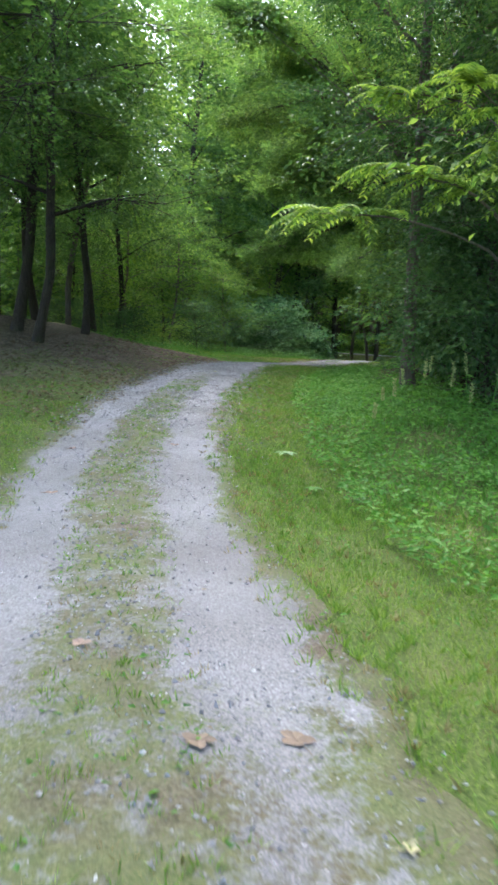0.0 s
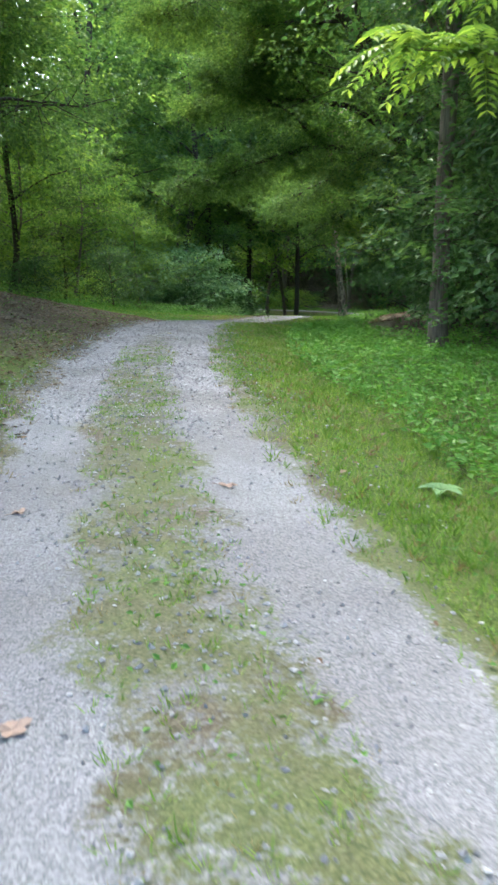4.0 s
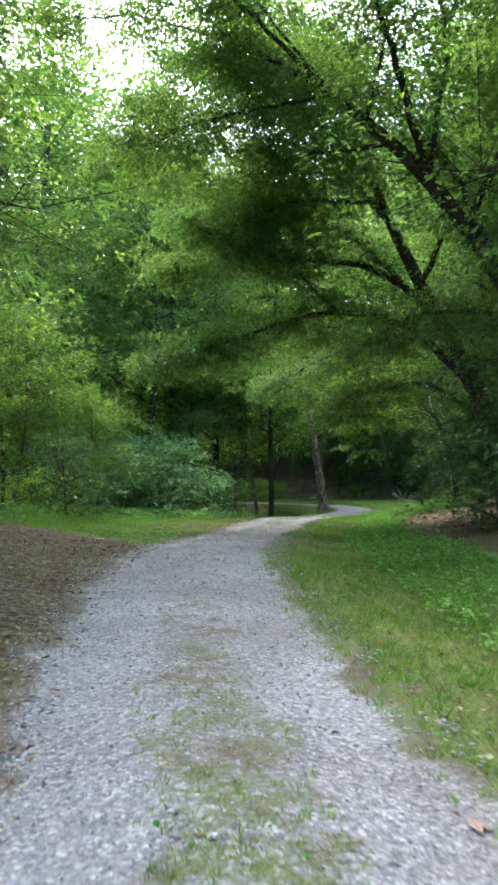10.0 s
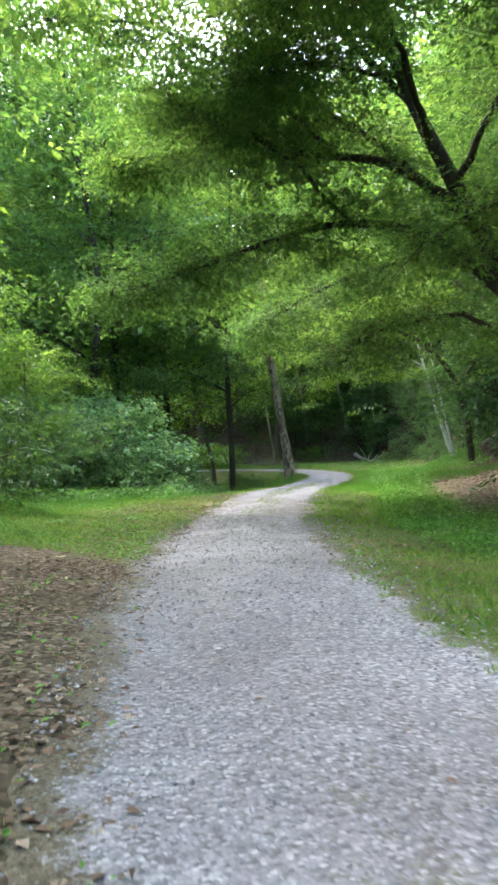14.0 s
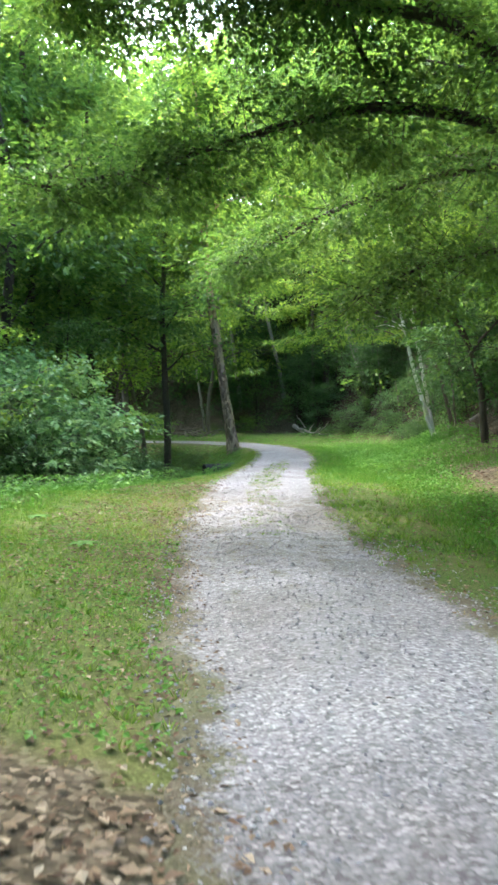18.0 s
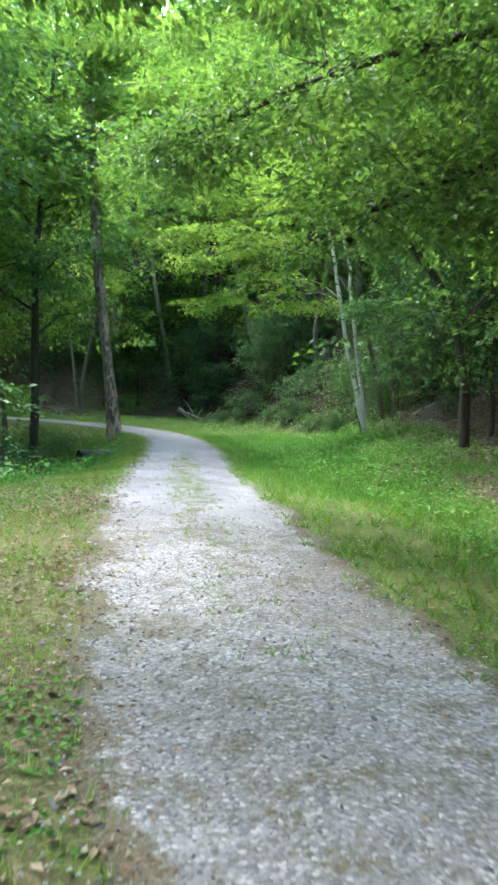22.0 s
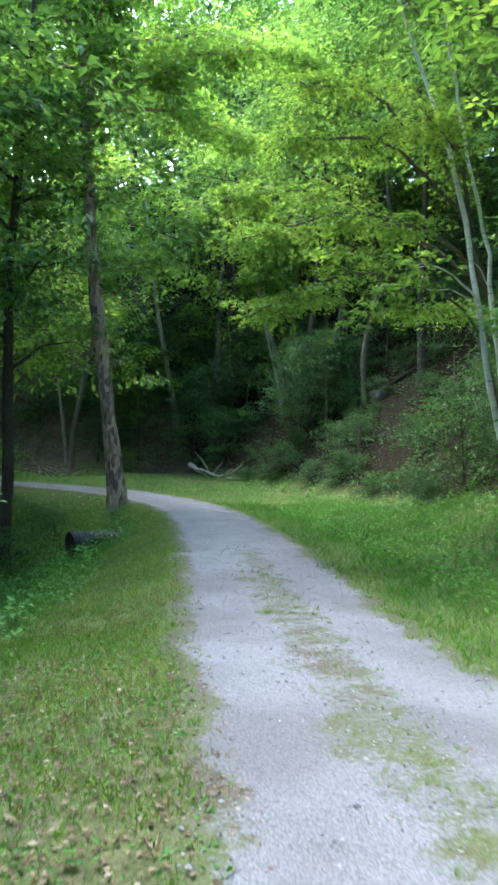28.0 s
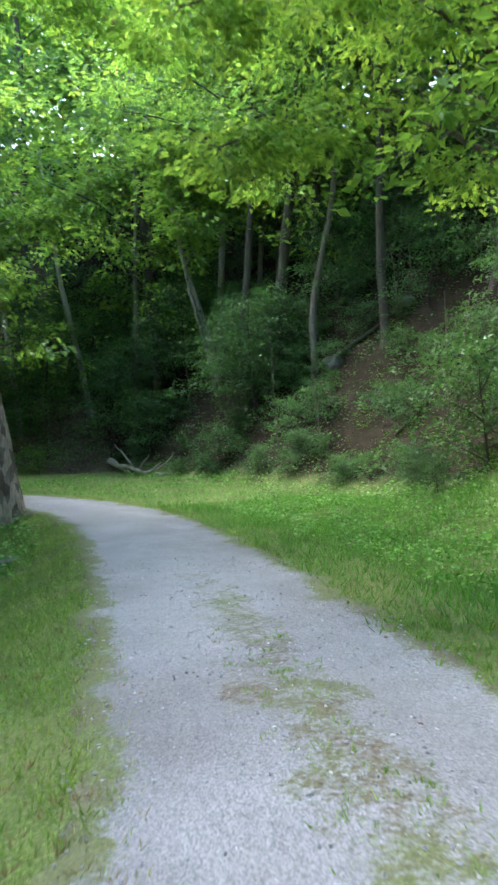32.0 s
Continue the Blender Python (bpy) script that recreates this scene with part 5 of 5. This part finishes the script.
def tufts(name, label, seed, beds, mat):
    """Small tufts of bent blades, standing apart: count, y0, y1, n0, n1, height, blades each."""
    r = np.random.default_rng(seed)
    pieces = []
    for count, y0, y1, n0, n1, high, each in beds:
        x, y, k, n = lane_places(r, count, y0, y1, n0, n1)
        ok = wavy(x, y, 0.7, seed) + r.uniform(-1, 1, count) > -0.1
        x, y, k, n = (np.repeat(v[ok], each) for v in (x, y, k, n))
        a, d = r.uniform(0, 2 * np.pi, len(x)), r.uniform(0.1, 1, len(x)) * high * 0.5
        tall = high * r.uniform(0.4, 1.2, len(x))
        v, f = blades(r, x + np.cos(a) * d, y + np.sin(a) * d, land(x, y, k, n) + 0.012, tall, 0.0035 + 0.025 * tall, 0.35)
        v.reshape(-1, 3, 3)[:, 2, :2] += np.stack([np.cos(a), np.sin(a)], 1) * (tall * 0.6)[:, None]
        pieces.append((v, f))
    v, f = joined(pieces)
    return tagged(part(name, mesh_of(name, v, f, mat)), label, "grass", kind="stuff")


tufts("grass_tufts", "small green grass tufts on the strip and verges", 71, (
    (1500, -2, 18, -0.42, 0.42, 0.055, 12), (600, 34, 50, -0.35, 0.35, 0.05, 12), (2600, -2, 26, 0.95, 3.2, 0.08, 12), (1500, -2, 13, -4.0, -0.95, 0.08, 12), (1500, 27.5, 48, -4.0, -1.1, 0.065, 12), (1600, 32, 50, 1.0, 3.6, 0.1, 12)), GRASS)
tufts("straw_tufts", "dry tan grass tufts on the strip and verges", 72, (
    (600, -2, 18, -0.45, 0.45, 0.045, 10), (200, 32, 50, -0.45, 0.45, 0.045, 10), (900, -2, 30, 0.9, 2.2, 0.06, 10), (900, -2, 20, -3.0, -0.9, 0.06, 10), (600, 34, 48, -2.6, -0.95, 0.05, 10), (500, 35, 50, -3.4, -0.95, 0.05, 10)), STRAW)
grass("ditch_grass", "lush uncut green grass along the ditch and bank", 53, (
    (32000, 2, 21, 2.7, 6.0, 0.08, 0.22, -0.6), (14000, 21, 33, 2.7, 4.5, 0.06, 0.18, -0.4), (16000, 32, 43, 2.5, 4.3, 0.06, 0.2, -0.5), (70000, 41, 62, 1.2, 6.6, 0.05, 0.2, -0.9), (22000, 40, 58, -6.0, -2.9, 0.08, 0.3, -0.5), (16000, 57, 71, -7.0, -1.9, 0.1, 0.35, -0.6), (30000, 55, 75, 1.5, 8.0, 0.07, 0.22, -0.6), (14000, 28, 42, -7.5, -3.4, 0.06, 0.25, -0.4), (20000, 27, 41, 0.95, 3.8, 0.025, 0.08, -0.1)), WEED)


def broad_weeds(name, label, seed, beds):
    """Low broad-leaved weeds: clover, plantain, seedlings."""
    r = np.random.default_rng(seed)
    pieces = []
    for count, y0, y1, n0, n1, low, high, size in beds:
        x, y, k, n = lane_places(r, count, y0, y1, n0, n1)
        ok = wavy(x, y, 0.6, seed) + 0.6 * wavy(x, y, 0.2, seed + 3) + r.uniform(-1, 1, count) > 0.0
        x, y, k, n = x[ok], y[ok], k[ok], n[ok]
        m = len(x)
        z = land(x, y, k, n) + r.uniform(low, high, m)
        a = r.uniform(0, 2 * np.pi, m)
        pieces.append(leaf_quads(np.stack([x, y, z], 1), np.stack([np.cos(a), np.sin(a), r.normal(0.1, 0.3, m)], 1), np.stack([r.normal(0, 0.35, m), r.normal(0, 0.35, m), np.ones(m)], 1), size * r.uniform(0.5, 1.4, m), 0.62))
    v, f = joined(pieces)
    return tagged(part(name, mesh_of(name, v, f, WEED)), label, "weeds", kind="stuff")


broad_weeds("ditch_weeds", "dense low broad-leaved weeds in the ditch", 54, ((30000, 3, 21, 2.4, 6.2, 0.05, 0.28, 0.08), (8000, 21, 33, 2.6, 4.5, 0.04, 0.18, 0.07), (3500, 32, 43, 2.8, 4.3, 0.05, 0.25, 0.08), (16000, 43, 60, 2.2, 6.4, 0.06, 0.3, 0.075), (9000, 38, 60, -6.0, -2.6, 0.05, 0.4, 0.08), (9000, 56, 71, -7.0, -1.8, 0.05, 0.5, 0.1), (7000, 52, 68, 6.5, 12.0, 0.03, 0.3, 0.1), (1600, 15, 26, -5.0, -1.0, 0.01, 0.06, 0.05), (6000, 56, 74, 2.0, 8.0, 0.04, 0.25, 0.08), (7000, 28, 46, -7.5, -3.6, 0.05, 0.4, 0.08), (13000, 54, 69, 8.0, 15.0, 0.03, 0.22, 0.1)))
broad_weeds("verge_clover", "small clover and plantain leaves in the mown grass", 55, ((9000, -3, 34, 1.1, 3.2, 0.01, 0.04, 0.035), (7000, -3, 13, -4, -1.1, 0.01, 0.04, 0.035), (1500, -3, 17, -0.4, 0.4, 0.008, 0.03, 0.045), (9000, 27.5, 34, -4.6, -1.2, 0.015, 0.05, 0.045), (3000, 34, 40, -4.6, -1.8, 0.01, 0.04, 0.035), (5000, 39, 46, -4.0, -1.1, 0.01, 0.05, 0.04), (4000, 33, 60, 1.1, 2.8, 0.01, 0.06, 0.04)))


def litter(name, label, seed, beds):
    """Dead leaves lying about, each a little curled."""
    r = np.random.default_rng(seed)
    pieces = []
    for count, y0, y1, n0, n1, size in beds:
        x, y, k, n = lane_places(r, count, y0, y1, n0, n1)
        ok = wavy(x, y, 0.9, seed) + r.uniform(-1, 1, count) > -0.3
        x, y = x[ok], y[ok]
        m = len(x)
        a = r.uniform(0, 2 * np.pi, m)
        pieces.append(leaf_quads(np.stack([x, y, land(x, y) + 0.014 + r.uniform(0, 0.012, m)], 1), np.stack([np.cos(a), np.sin(a), r.normal(0, 0.12, m)], 1), np.stack([r.normal(0, 0.22, m), r.normal(0, 0.22, m), np.ones(m)], 1), size * r.uniform(0.5, 1.4, m), 0.6))
    v, f = joined(pieces)
    return tagged(part(name, mesh_of(name, v, f, LITTER)), label, "leaf litter", kind="stuff")


litter("leaf_litter", "brown dead leaves under the trees and along the bank", 56, ((12000, 11, 27, -6.0, -0.9, 0.065), (2600, 31, 41, -3.4, -0.9, 0.055), (2600, -2, 12, -7.5, -2.5, 0.075), (2600, 30, 46, 3.4, 7.0, 0.08), (900, 10, 28, 0.9, 3.0, 0.06), (2600, 27, 41, 0.95, 4.5, 0.06), (420, -1, 50, -1.1, 1.1, 0.05), (7000, 33, 40, -3.0, -0.7, 0.038), (5000, 39, 45, -3.2, -0.9, 0.04), (3000, 25, 33, -2.4, -0.9, 0.045), (4000, 40, 66, 6.0, 11.0, 0.1), (6000, 54, 69, 7.8, 15.0, 0.11), (2500, 34, 47, 4.2, 7.5, 0.09)))


def stones(name, label, seed, beds):
    """Loose chips of crushed stone, angular and uneven."""
    r = np.random.default_rng(seed)
    shape = np.array([(1, 0, 0), (0, 1, 0), (-1, 0, 0), (0, -1, 0), (0, 0, 1), (0, 0, -1)], float)
    tri = np.array([(0, 1, 4), (1, 2, 4), (2, 3, 4), (3, 0, 4), (1, 0, 5), (2, 1, 5), (3, 2, 5), (0, 3, 5)])
    vs, fs, at = [], [], 0
    for count, y0, y1, n0, n1, size in beds:
        x, y, k, n = lane_places(r, count, y0, y1, n0, n1)
        ok = wavy(x, y, 0.5, seed) + r.uniform(-1, 1, count) > -0.2
        x, y, k, n = x[ok], y[ok], k[ok], n[ok]
        m = len(x)
        s = size * r.uniform(0.45, 1.3, m) ** 1.3
        a = r.uniform(0, 2 * np.pi, m)
        local = shape[None] * r.uniform(0.65, 1.35, (m, 6, 3)) * np.stack([s, s * r.uniform(0.6, 0.95, m), s * r.uniform(0.4, 0.75, m)], 1)[:, None]
        local += r.normal(0, 0.12, (m, 6, 3)) * s[:, None, None]
        rx = local[..., 0] * np.cos(a)[:, None] - local[..., 1] * np.sin(a)[:, None]
        ry = local[..., 0] * np.sin(a)[:, None] + local[..., 1] * np.cos(a)[:, None]
        z = land(x, y, k, n) + 0.022 + 0.25 * s
        vs.append(np.stack([rx + x[:, None], ry + y[:, None], local[..., 2] + z[:, None]], -1).reshape(-1, 3))
        fs.append((tri[None] + (np.arange(m) * 6 + at)[:, None, None]).reshape(-1, 3))
        at += m * 6
    return tagged(part(name, mesh_of(name, np.concatenate(vs), np.concatenate(fs), PEBBLE)), label, "gravel", kind="stuff")


stones("loose_gravel", "loose chips of pale crushed limestone on the lane", 57, ((9000, -1.5, 16, -1.3, 1.3, 0.011), (17000, 11, 37, -1.4, 1.4, 0.013), (1200, 9, 40, -1.45, -1.0, 0.013), (2000, 9, 40, 1.0, 1.8, 0.013), (9000, 30, 54, -1.3, 1.3, 0.011), (700, -1, 20, -1.5, -0.9, 0.013), (500, -1, 50, 0.9, 1.35, 0.013), (500, 16, 50, -1.35, -0.9, 0.013), (2600, -1, 16, -0.5, 0.5, 0.015), (900, 32, 52, -0.5, 0.5, 0.014)))

# ---- single things ----
DRY_LEAF = [shades("fallen_leaf_brown", [(0.0, (0.2, 0.15, 0.11)), (1.0, (0.26, 0.2, 0.15))]), shades("fallen_leaf_yellow", [(0.0, (0.42, 0.39, 0.22)), (1.0, (0.5, 0.46, 0.29))]), shades("fallen_leaf_red", [(0.0, (0.31, 0.22, 0.18)), (1.0, (0.38, 0.28, 0.23))])]


def fallen_leaf(x, y, size, turn, kind):
    """One big leaf lying on the lane, lobed and curled up at the rim."""
    a = np.linspace(0, 2 * np.pi, 22, endpoint=False)
    rim = 0.5 * size * (0.78 + 0.22 * np.cos(5 * a)) * (1 + 0.12 * np.sin(3 * a + turn))
    pts = [(0, 0, 0.004)] + [(q * math.cos(t) * 1.15, q * math.sin(t), 0.008 + 0.012 * math.sin(2 * t + turn) ** 2) for t, q in zip(a, rim)]
    faces = [(0, k + 1, (k + 1) % 22 + 1) for k in range(22)]
    word = ("brown", "pale yellow", "reddish")[kind]
    leaf = tagged(new("fallen_leaf"), f"{word} dry leaf lying on the gravel", "leaf", "fallen leaves on the lane")
    leaf.matrix_basis = pose(x, y, height(x, y) + 0.024, 0, 0, turn * 57)
    part("blade", mesh_of("blade", pts, faces, DRY_LEAF[kind]), leaf)
    v, f = tube([(0, 0, 0.006), (-0.4 * size, 0.02, 0.012), (-0.85 * size, 0.05, 0.01)], [0.002, 0.002, 0.0015], 4)
    part("stalk", mesh_of("stalk", v, f, DRY_LEAF[kind]), leaf)


for x, y, size, turn, kind in ((-2.31, 37.91, 0.08, 0.3, 1), (-3.14, 37.96, 0.08, 1.3, 1), (-2.92, 36.57, 0.08, 2.2, 1), (-2.6, 37.04, 0.08, 4.0, 1), (-0.57, 2.81, 0.13, 0.2, 0), (-0.19, 2.98, 0.14, 2.6, 0), (0.24, 2.33, 0.07, 1.0, 1),
                               (-2.48, 9.94, 0.12, 0.1, 2), (-3.69, 9.36, 0.1, 1.4, 2), (-3.09, 7.28, 0.12, 0.8, 2), (-1.39, 3.66, 0.1, 2.9, 2), (-5.85, 27.27, 0.11, 0.4, 1), (-5.69, 25.85, 0.09, 1.2, 1), (-2.63, 16.68, 0.07, 0.5, 1), (-2.93, 15.99, 0.1, 2.0, 2), (-4.02, 20.41, 0.08, 2.4, 1)):
    fallen_leaf(x, y, size, turn, kind)


def weed_stalk(x, y, tall, seed):
    """A tall weed: an upright stem with a seed spike and drooping leaves."""
    r = np.random.default_rng(seed)
    w = tagged(new("tall_weed"), "tall green weed with a pale seed spike in the ditch", "weed", "tall weeds in the ditch")
    w.matrix_basis = pose(x, y, height(x, y) - 0.02, r.uniform(-6, 6), r.uniform(-6, 6), r.uniform(0, 360))
    v, f = tube([(0, 0, 0), (0.02, 0.01, 0.5 * tall), (0.05, 0, tall)], [0.008, 0.006, 0.003], 5)
    part("stem", mesh_of("stem", v, f, WEED), w)
    h = r.uniform(0.1, 0.75, 16) * tall
    a = r.uniform(0, 2 * np.pi, 16)
    d = np.stack([np.cos(a), np.sin(a), np.full(16, -0.15)], 1)
    v, f = leaf_quads(d * 0.09 + np.stack([0.03 * h / tall, 0 * h, h], 1), d, np.tile((0, 0, 1.0), (16, 1)), 0.2 * r.uniform(0.6, 1.2, 16), 0.3)
    part("foliage", mesh_of("foliage", v, f, WEED), w)
    h = r.uniform(0.72, 1.02, 60) * tall
    a = r.uniform(0, 2 * np.pi, 60)
    d = np.stack([np.cos(a), np.sin(a), np.full(60, 0.8)], 1)
    v, f = leaf_quads(d * 0.02 + np.stack([0.05 * h / tall, 0 * h, h], 1), d, np.tile((0, 0, 1.0), (60, 1)) + r.normal(0, 0.5, (60, 3)), 0.05 * r.uniform(0.6, 1.3, 60), 0.5)
    part("seed_spike", mesh_of("seed_spike", v, f, SEED), w, "pale green seed spike")


for k, (x, y, tall) in enumerate(((0.1, 11.2, 0.75), (0.5, 11.9, 0.95), (0.9, 12.5, 1.1), (1.3, 12.2, 1.0), (0.7, 13.2, 0.9), (1.7, 13.0, 1.15), (1.5, 11.4, 0.9), (1.1, 14.2, 1.0), (1.9, 12.1, 1.2), (0.3, 12.8, 0.7), (2.3, 12.7, 1.1), (1.9, 11.0, 0.95), (1.6, 14.6, 0.9), (2.2, 10.2, 1.0))):
    weed_stalk(x, y, tall, 200 + k)


def big_leaf_plant(x, y, size, seed, pale=False):
    """A low rosette of broad leaves."""
    r = np.random.default_rng(seed)
    w = tagged(new("broadleaf_plant"), "low plant with a few broad pale green leaves", "plant", "broad-leaved plants on the verge")
    w.matrix_basis = pose(x, y, height(x, y))
    for k in range(6):
        a = k * 1.05 + r.uniform(-0.3, 0.3)
        u = np.linspace(0, 1, 6)
        mid = np.stack([np.cos(a) * u * size, np.sin(a) * u * size, 0.03 + size * (0.55 * u - 0.55 * u * u)], 1)
        side = np.array((-math.sin(a), math.cos(a), 0.0))
        wide = size * 0.28 * np.sin(np.pi * np.clip(u * 0.9 + 0.08, 0, 1))
        v = np.concatenate([mid - side * wide[:, None] + (0, 0, 0.012), mid, mid + side * wide[:, None] + (0, 0, 0.012)])
        f = [(c * 6 + q, c * 6 + q + 1, (c + 1) * 6 + q + 1, (c + 1) * 6 + q) for c in (0, 1) for q in range(5)]
        part("leaf", mesh_of("leaf", v, f, LEAF_PALE if pale else WEED, True), w)


for k, (x, y, size, pale) in enumerate(((-1.0, 10.2, 0.17, True), (-5.1, 33.6, 0.18, False), (-6.3, 32.0, 0.15, False), (-0.5, 8.6, 0.12, False), (-5.6, 35.9, 0.17, False), (5.0, 46.2, 0.16, True), (-3.9, 43.9, 0.18, False), (-6.2, 37.2, 0.18, False))):
    big_leaf_plant(x, y, size, 300 + k, pale)


def dead_branch(points, r0, name="dead_branch", label="bleached fallen branch lying at the foot of the slope", mat=None, forks=()):
    base = np.array(points[0], float)
    ob = tagged(new(name), label, "branch")
    ob.matrix_basis = Matrix.Translation(base)
    r = np.random.default_rng(int(base[0] * 31 + base[1]))
    p = np.array(points, float) - base
    v, f = tube(p, np.linspace(r0, r0 * 0.35, len(p)), 8, 0.015, r)
    part("stem", mesh_of("stem", v, f, mat or WOOD_DEAD, True), ob)
    for line in forks:
        q = np.array(line, float) - base
        v, f = tube(q, np.linspace(r0 * 0.5, r0 * 0.12, len(q)), 5, 0.02, r)
        part("side_branch", mesh_of("side_branch", v, f, mat or WOOD_DEAD, True), ob)
    return ob


def lain(*places):
    """Points on the ground, each raised by its last number."""
    return [(x, y, height(x, y) + up) for x, y, up in places]


dead_branch(lain((13.15, 79.3, 0.5), (13.25, 78.7, 0.3), (13.3, 77.9, 0.1)), 0.19, label="short white broken log end")
dead_branch(lain((13.2, 78.4, 0.3), (13.15, 77.0, 0.34), (13.0, 75.6, 0.22), (13.05, 74.4, 0.2), (13.1, 73.6, 0.6)), 0.11, label="long bleached curved branch lying beside the lane",
            forks=(lain((13.2, 76.6, 0.25), (13.2, 77.6, 0.85), (13.1, 78.6, 1.35)), lain((13.1, 75.8, 0.3), (13.0, 75.0, 0.75), (12.9, 74.3, 0.95)), lain((13.15, 75.4, 0.1), (13.6, 74.2, 0.4), (13.7, 73.6, 0.9)), lain((13.2, 77.4, 0.12), (12.8, 76.2, 0.2), (12.7, 75.6, 0.1))))
dead_branch(lain((13.5, 75.0, 0.06), (13.3, 73.9, 0.12), (13.5, 73.0, 0.1)), 0.08)
rp = np.random.default_rng(61)
for k in range(16):
    x, y = 4.6 + rp.normal(0, 1.0), 76.0 + rp.normal(0, 0.7)
    z, a = height(x, y), rp.uniform(0, 3.1)
    dead_branch(((x, y, z + 0.05), (x + math.cos(a), y + math.sin(a), z + 0.25 + rp.uniform(0, 0.3)), (x + 1.9 * math.cos(a + 0.2), y + 1.9 * math.sin(a + 0.2), z + rp.uniform(0.1, 0.5))), 0.05, "brush_branch", "brown cut branch in a brush pile", BARK_GREY)
dead_branch(((17.39, 67.46, height(17.39, 67.46) + 0.12), (18.12, 65.91, height(18.12, 65.91) + 0.14), (18.86, 64.35, height(18.86, 64.35) + 0.10)), 0.1, "fallen_log", "dark rotting log lying on the slope", BARK_DARK)
dead_branch(((14.57, 61.18, height(14.57, 61.18) + 0.08), (14.96, 60.73, height(14.96, 60.73) + 0.10), (15.35, 60.28, height(15.35, 60.28) + 0.08)), 0.05, "fallen_log", "thin dark log lying down the slope", BARK_DARK)
dead_branch(((9.7, 49.3, height(9.7, 49.3) + 0.15), (10.3, 49.0, height(10.3, 49.0) + 0.16)), 0.06, "fallen_log", "short pale log end in the bank grass")


def boulder(x, y, size, seed, label="grey rock lodged on the slope"):
    bm = bmesh.new()
    bmesh.ops.create_icosphere(bm, subdivisions=3, radius=1.0)
    for v in bm.verts:
        n = noise.noise(v.co * 1.3 + Vector((seed, 0, 0))) * 0.35 + noise.noise(v.co * 3.5 + Vector((0, seed, 0))) * 0.12
        v.co = Vector((v.co.x * size[0], v.co.y * size[1], v.co.z * size[2])) * (1 + n)
    me = bpy.data.meshes.new("rock")
    bm.to_mesh(me)
    bm.free()
    me.materials.append(ROCK)
    ob = new("rock", me)
    ob.location = (x, y, height(x, y) + size[2] * 0.45)
    return tagged(ob, label, "rock")


boulder(17.17, 67.13, (0.42, 0.36, 0.33), 3.0)
boulder(18.77, 64.93, (0.3, 0.26, 0.2), 5.0)
boulder(3.1, 59.4, (0.5, 0.3, 0.14), 7.0, "flat dark stone beside the drain pipe")


def drain_pipe(x, y):
    """A short piece of ribbed dark drain pipe, open at its end."""
    ob = tagged(new("drain_pipe"), "short dark ribbed drain pipe in the ditch", "pipe")
    ob.matrix_basis = pose(x, y, height(x, y) + 0.2, 0, 0, 12)
    m, nt, b = material("dark_ribbed_plastic", 0.5)
    nt.links.new(ramp(nt, noise_of(nt, 6.0, 4.0, 0.6, place_of(nt)), [(0.35, (0.02, 0.022, 0.022)), (0.7, (0.055, 0.06, 0.055))]), b.inputs["Base Color"])
    n, sides = 40, 28
    u = np.linspace(-0.6, 0.6, n)
    rad = 0.3 + 0.012 * np.sign(np.sin(u * 60))
    a = np.linspace(0, 2 * np.pi, sides, endpoint=False)
    for word, rr in (("pipe_wall", rad), ("pipe_lining", rad * 0 + 0.275)):
        v = np.stack([np.repeat(u, sides), (rr[:, None] * np.cos(a)).ravel(), (rr[:, None] * np.sin(a)).ravel()], 1)
        i = np.arange(n * sides).reshape(n, sides)
        j = np.roll(i, -1, 1)
        part(word, mesh_of(word, v, np.stack([i[:-1], j[:-1], j[1:], i[1:]], -1).reshape(-1, 4), m, True), ob)


drain_pipe(2.66, 60.3)


def bare_stem(points, r0):
    """A thin bare sapling stem or hanging vine."""
    base = np.array(points[0], float)
    ob = tagged(new("bare_sapling"), "thin pale leafless sapling stem on the slope", "sapling", "bare saplings on the slope")
    ob.matrix_basis = Matrix.Translation(base)
    v, f = tube(np.array(points, float) - base, np.linspace(r0, r0 * 0.5, len(points)), 5, 0.01, np.random.default_rng(5))
    part("stem", mesh_of("stem", v, f, BARK_GREY, True), ob)


for x, y, dx, tall in ((12.01, 82.41, -0.9, 3.6), (14.61, 64.72, -0.35, 2.6), (14.10, 58.67, -0.1, 3.4), (14.35, 58.47, 0.35, 3.0), (14.8, 67.5, -0.3, 4.2), (19.2, 66.0, -0.7, 3.4), (19.6, 65.6, -0.4, 3.0)):
    z = height(x, y)
    bare_stem(((x, y, z - 0.1), (x + 0.1 * dx - 0.05, y, z + 0.35 * tall), (x + 0.6 * dx, y, z + 0.75 * tall), (x + dx, y, z + tall)), 0.026)
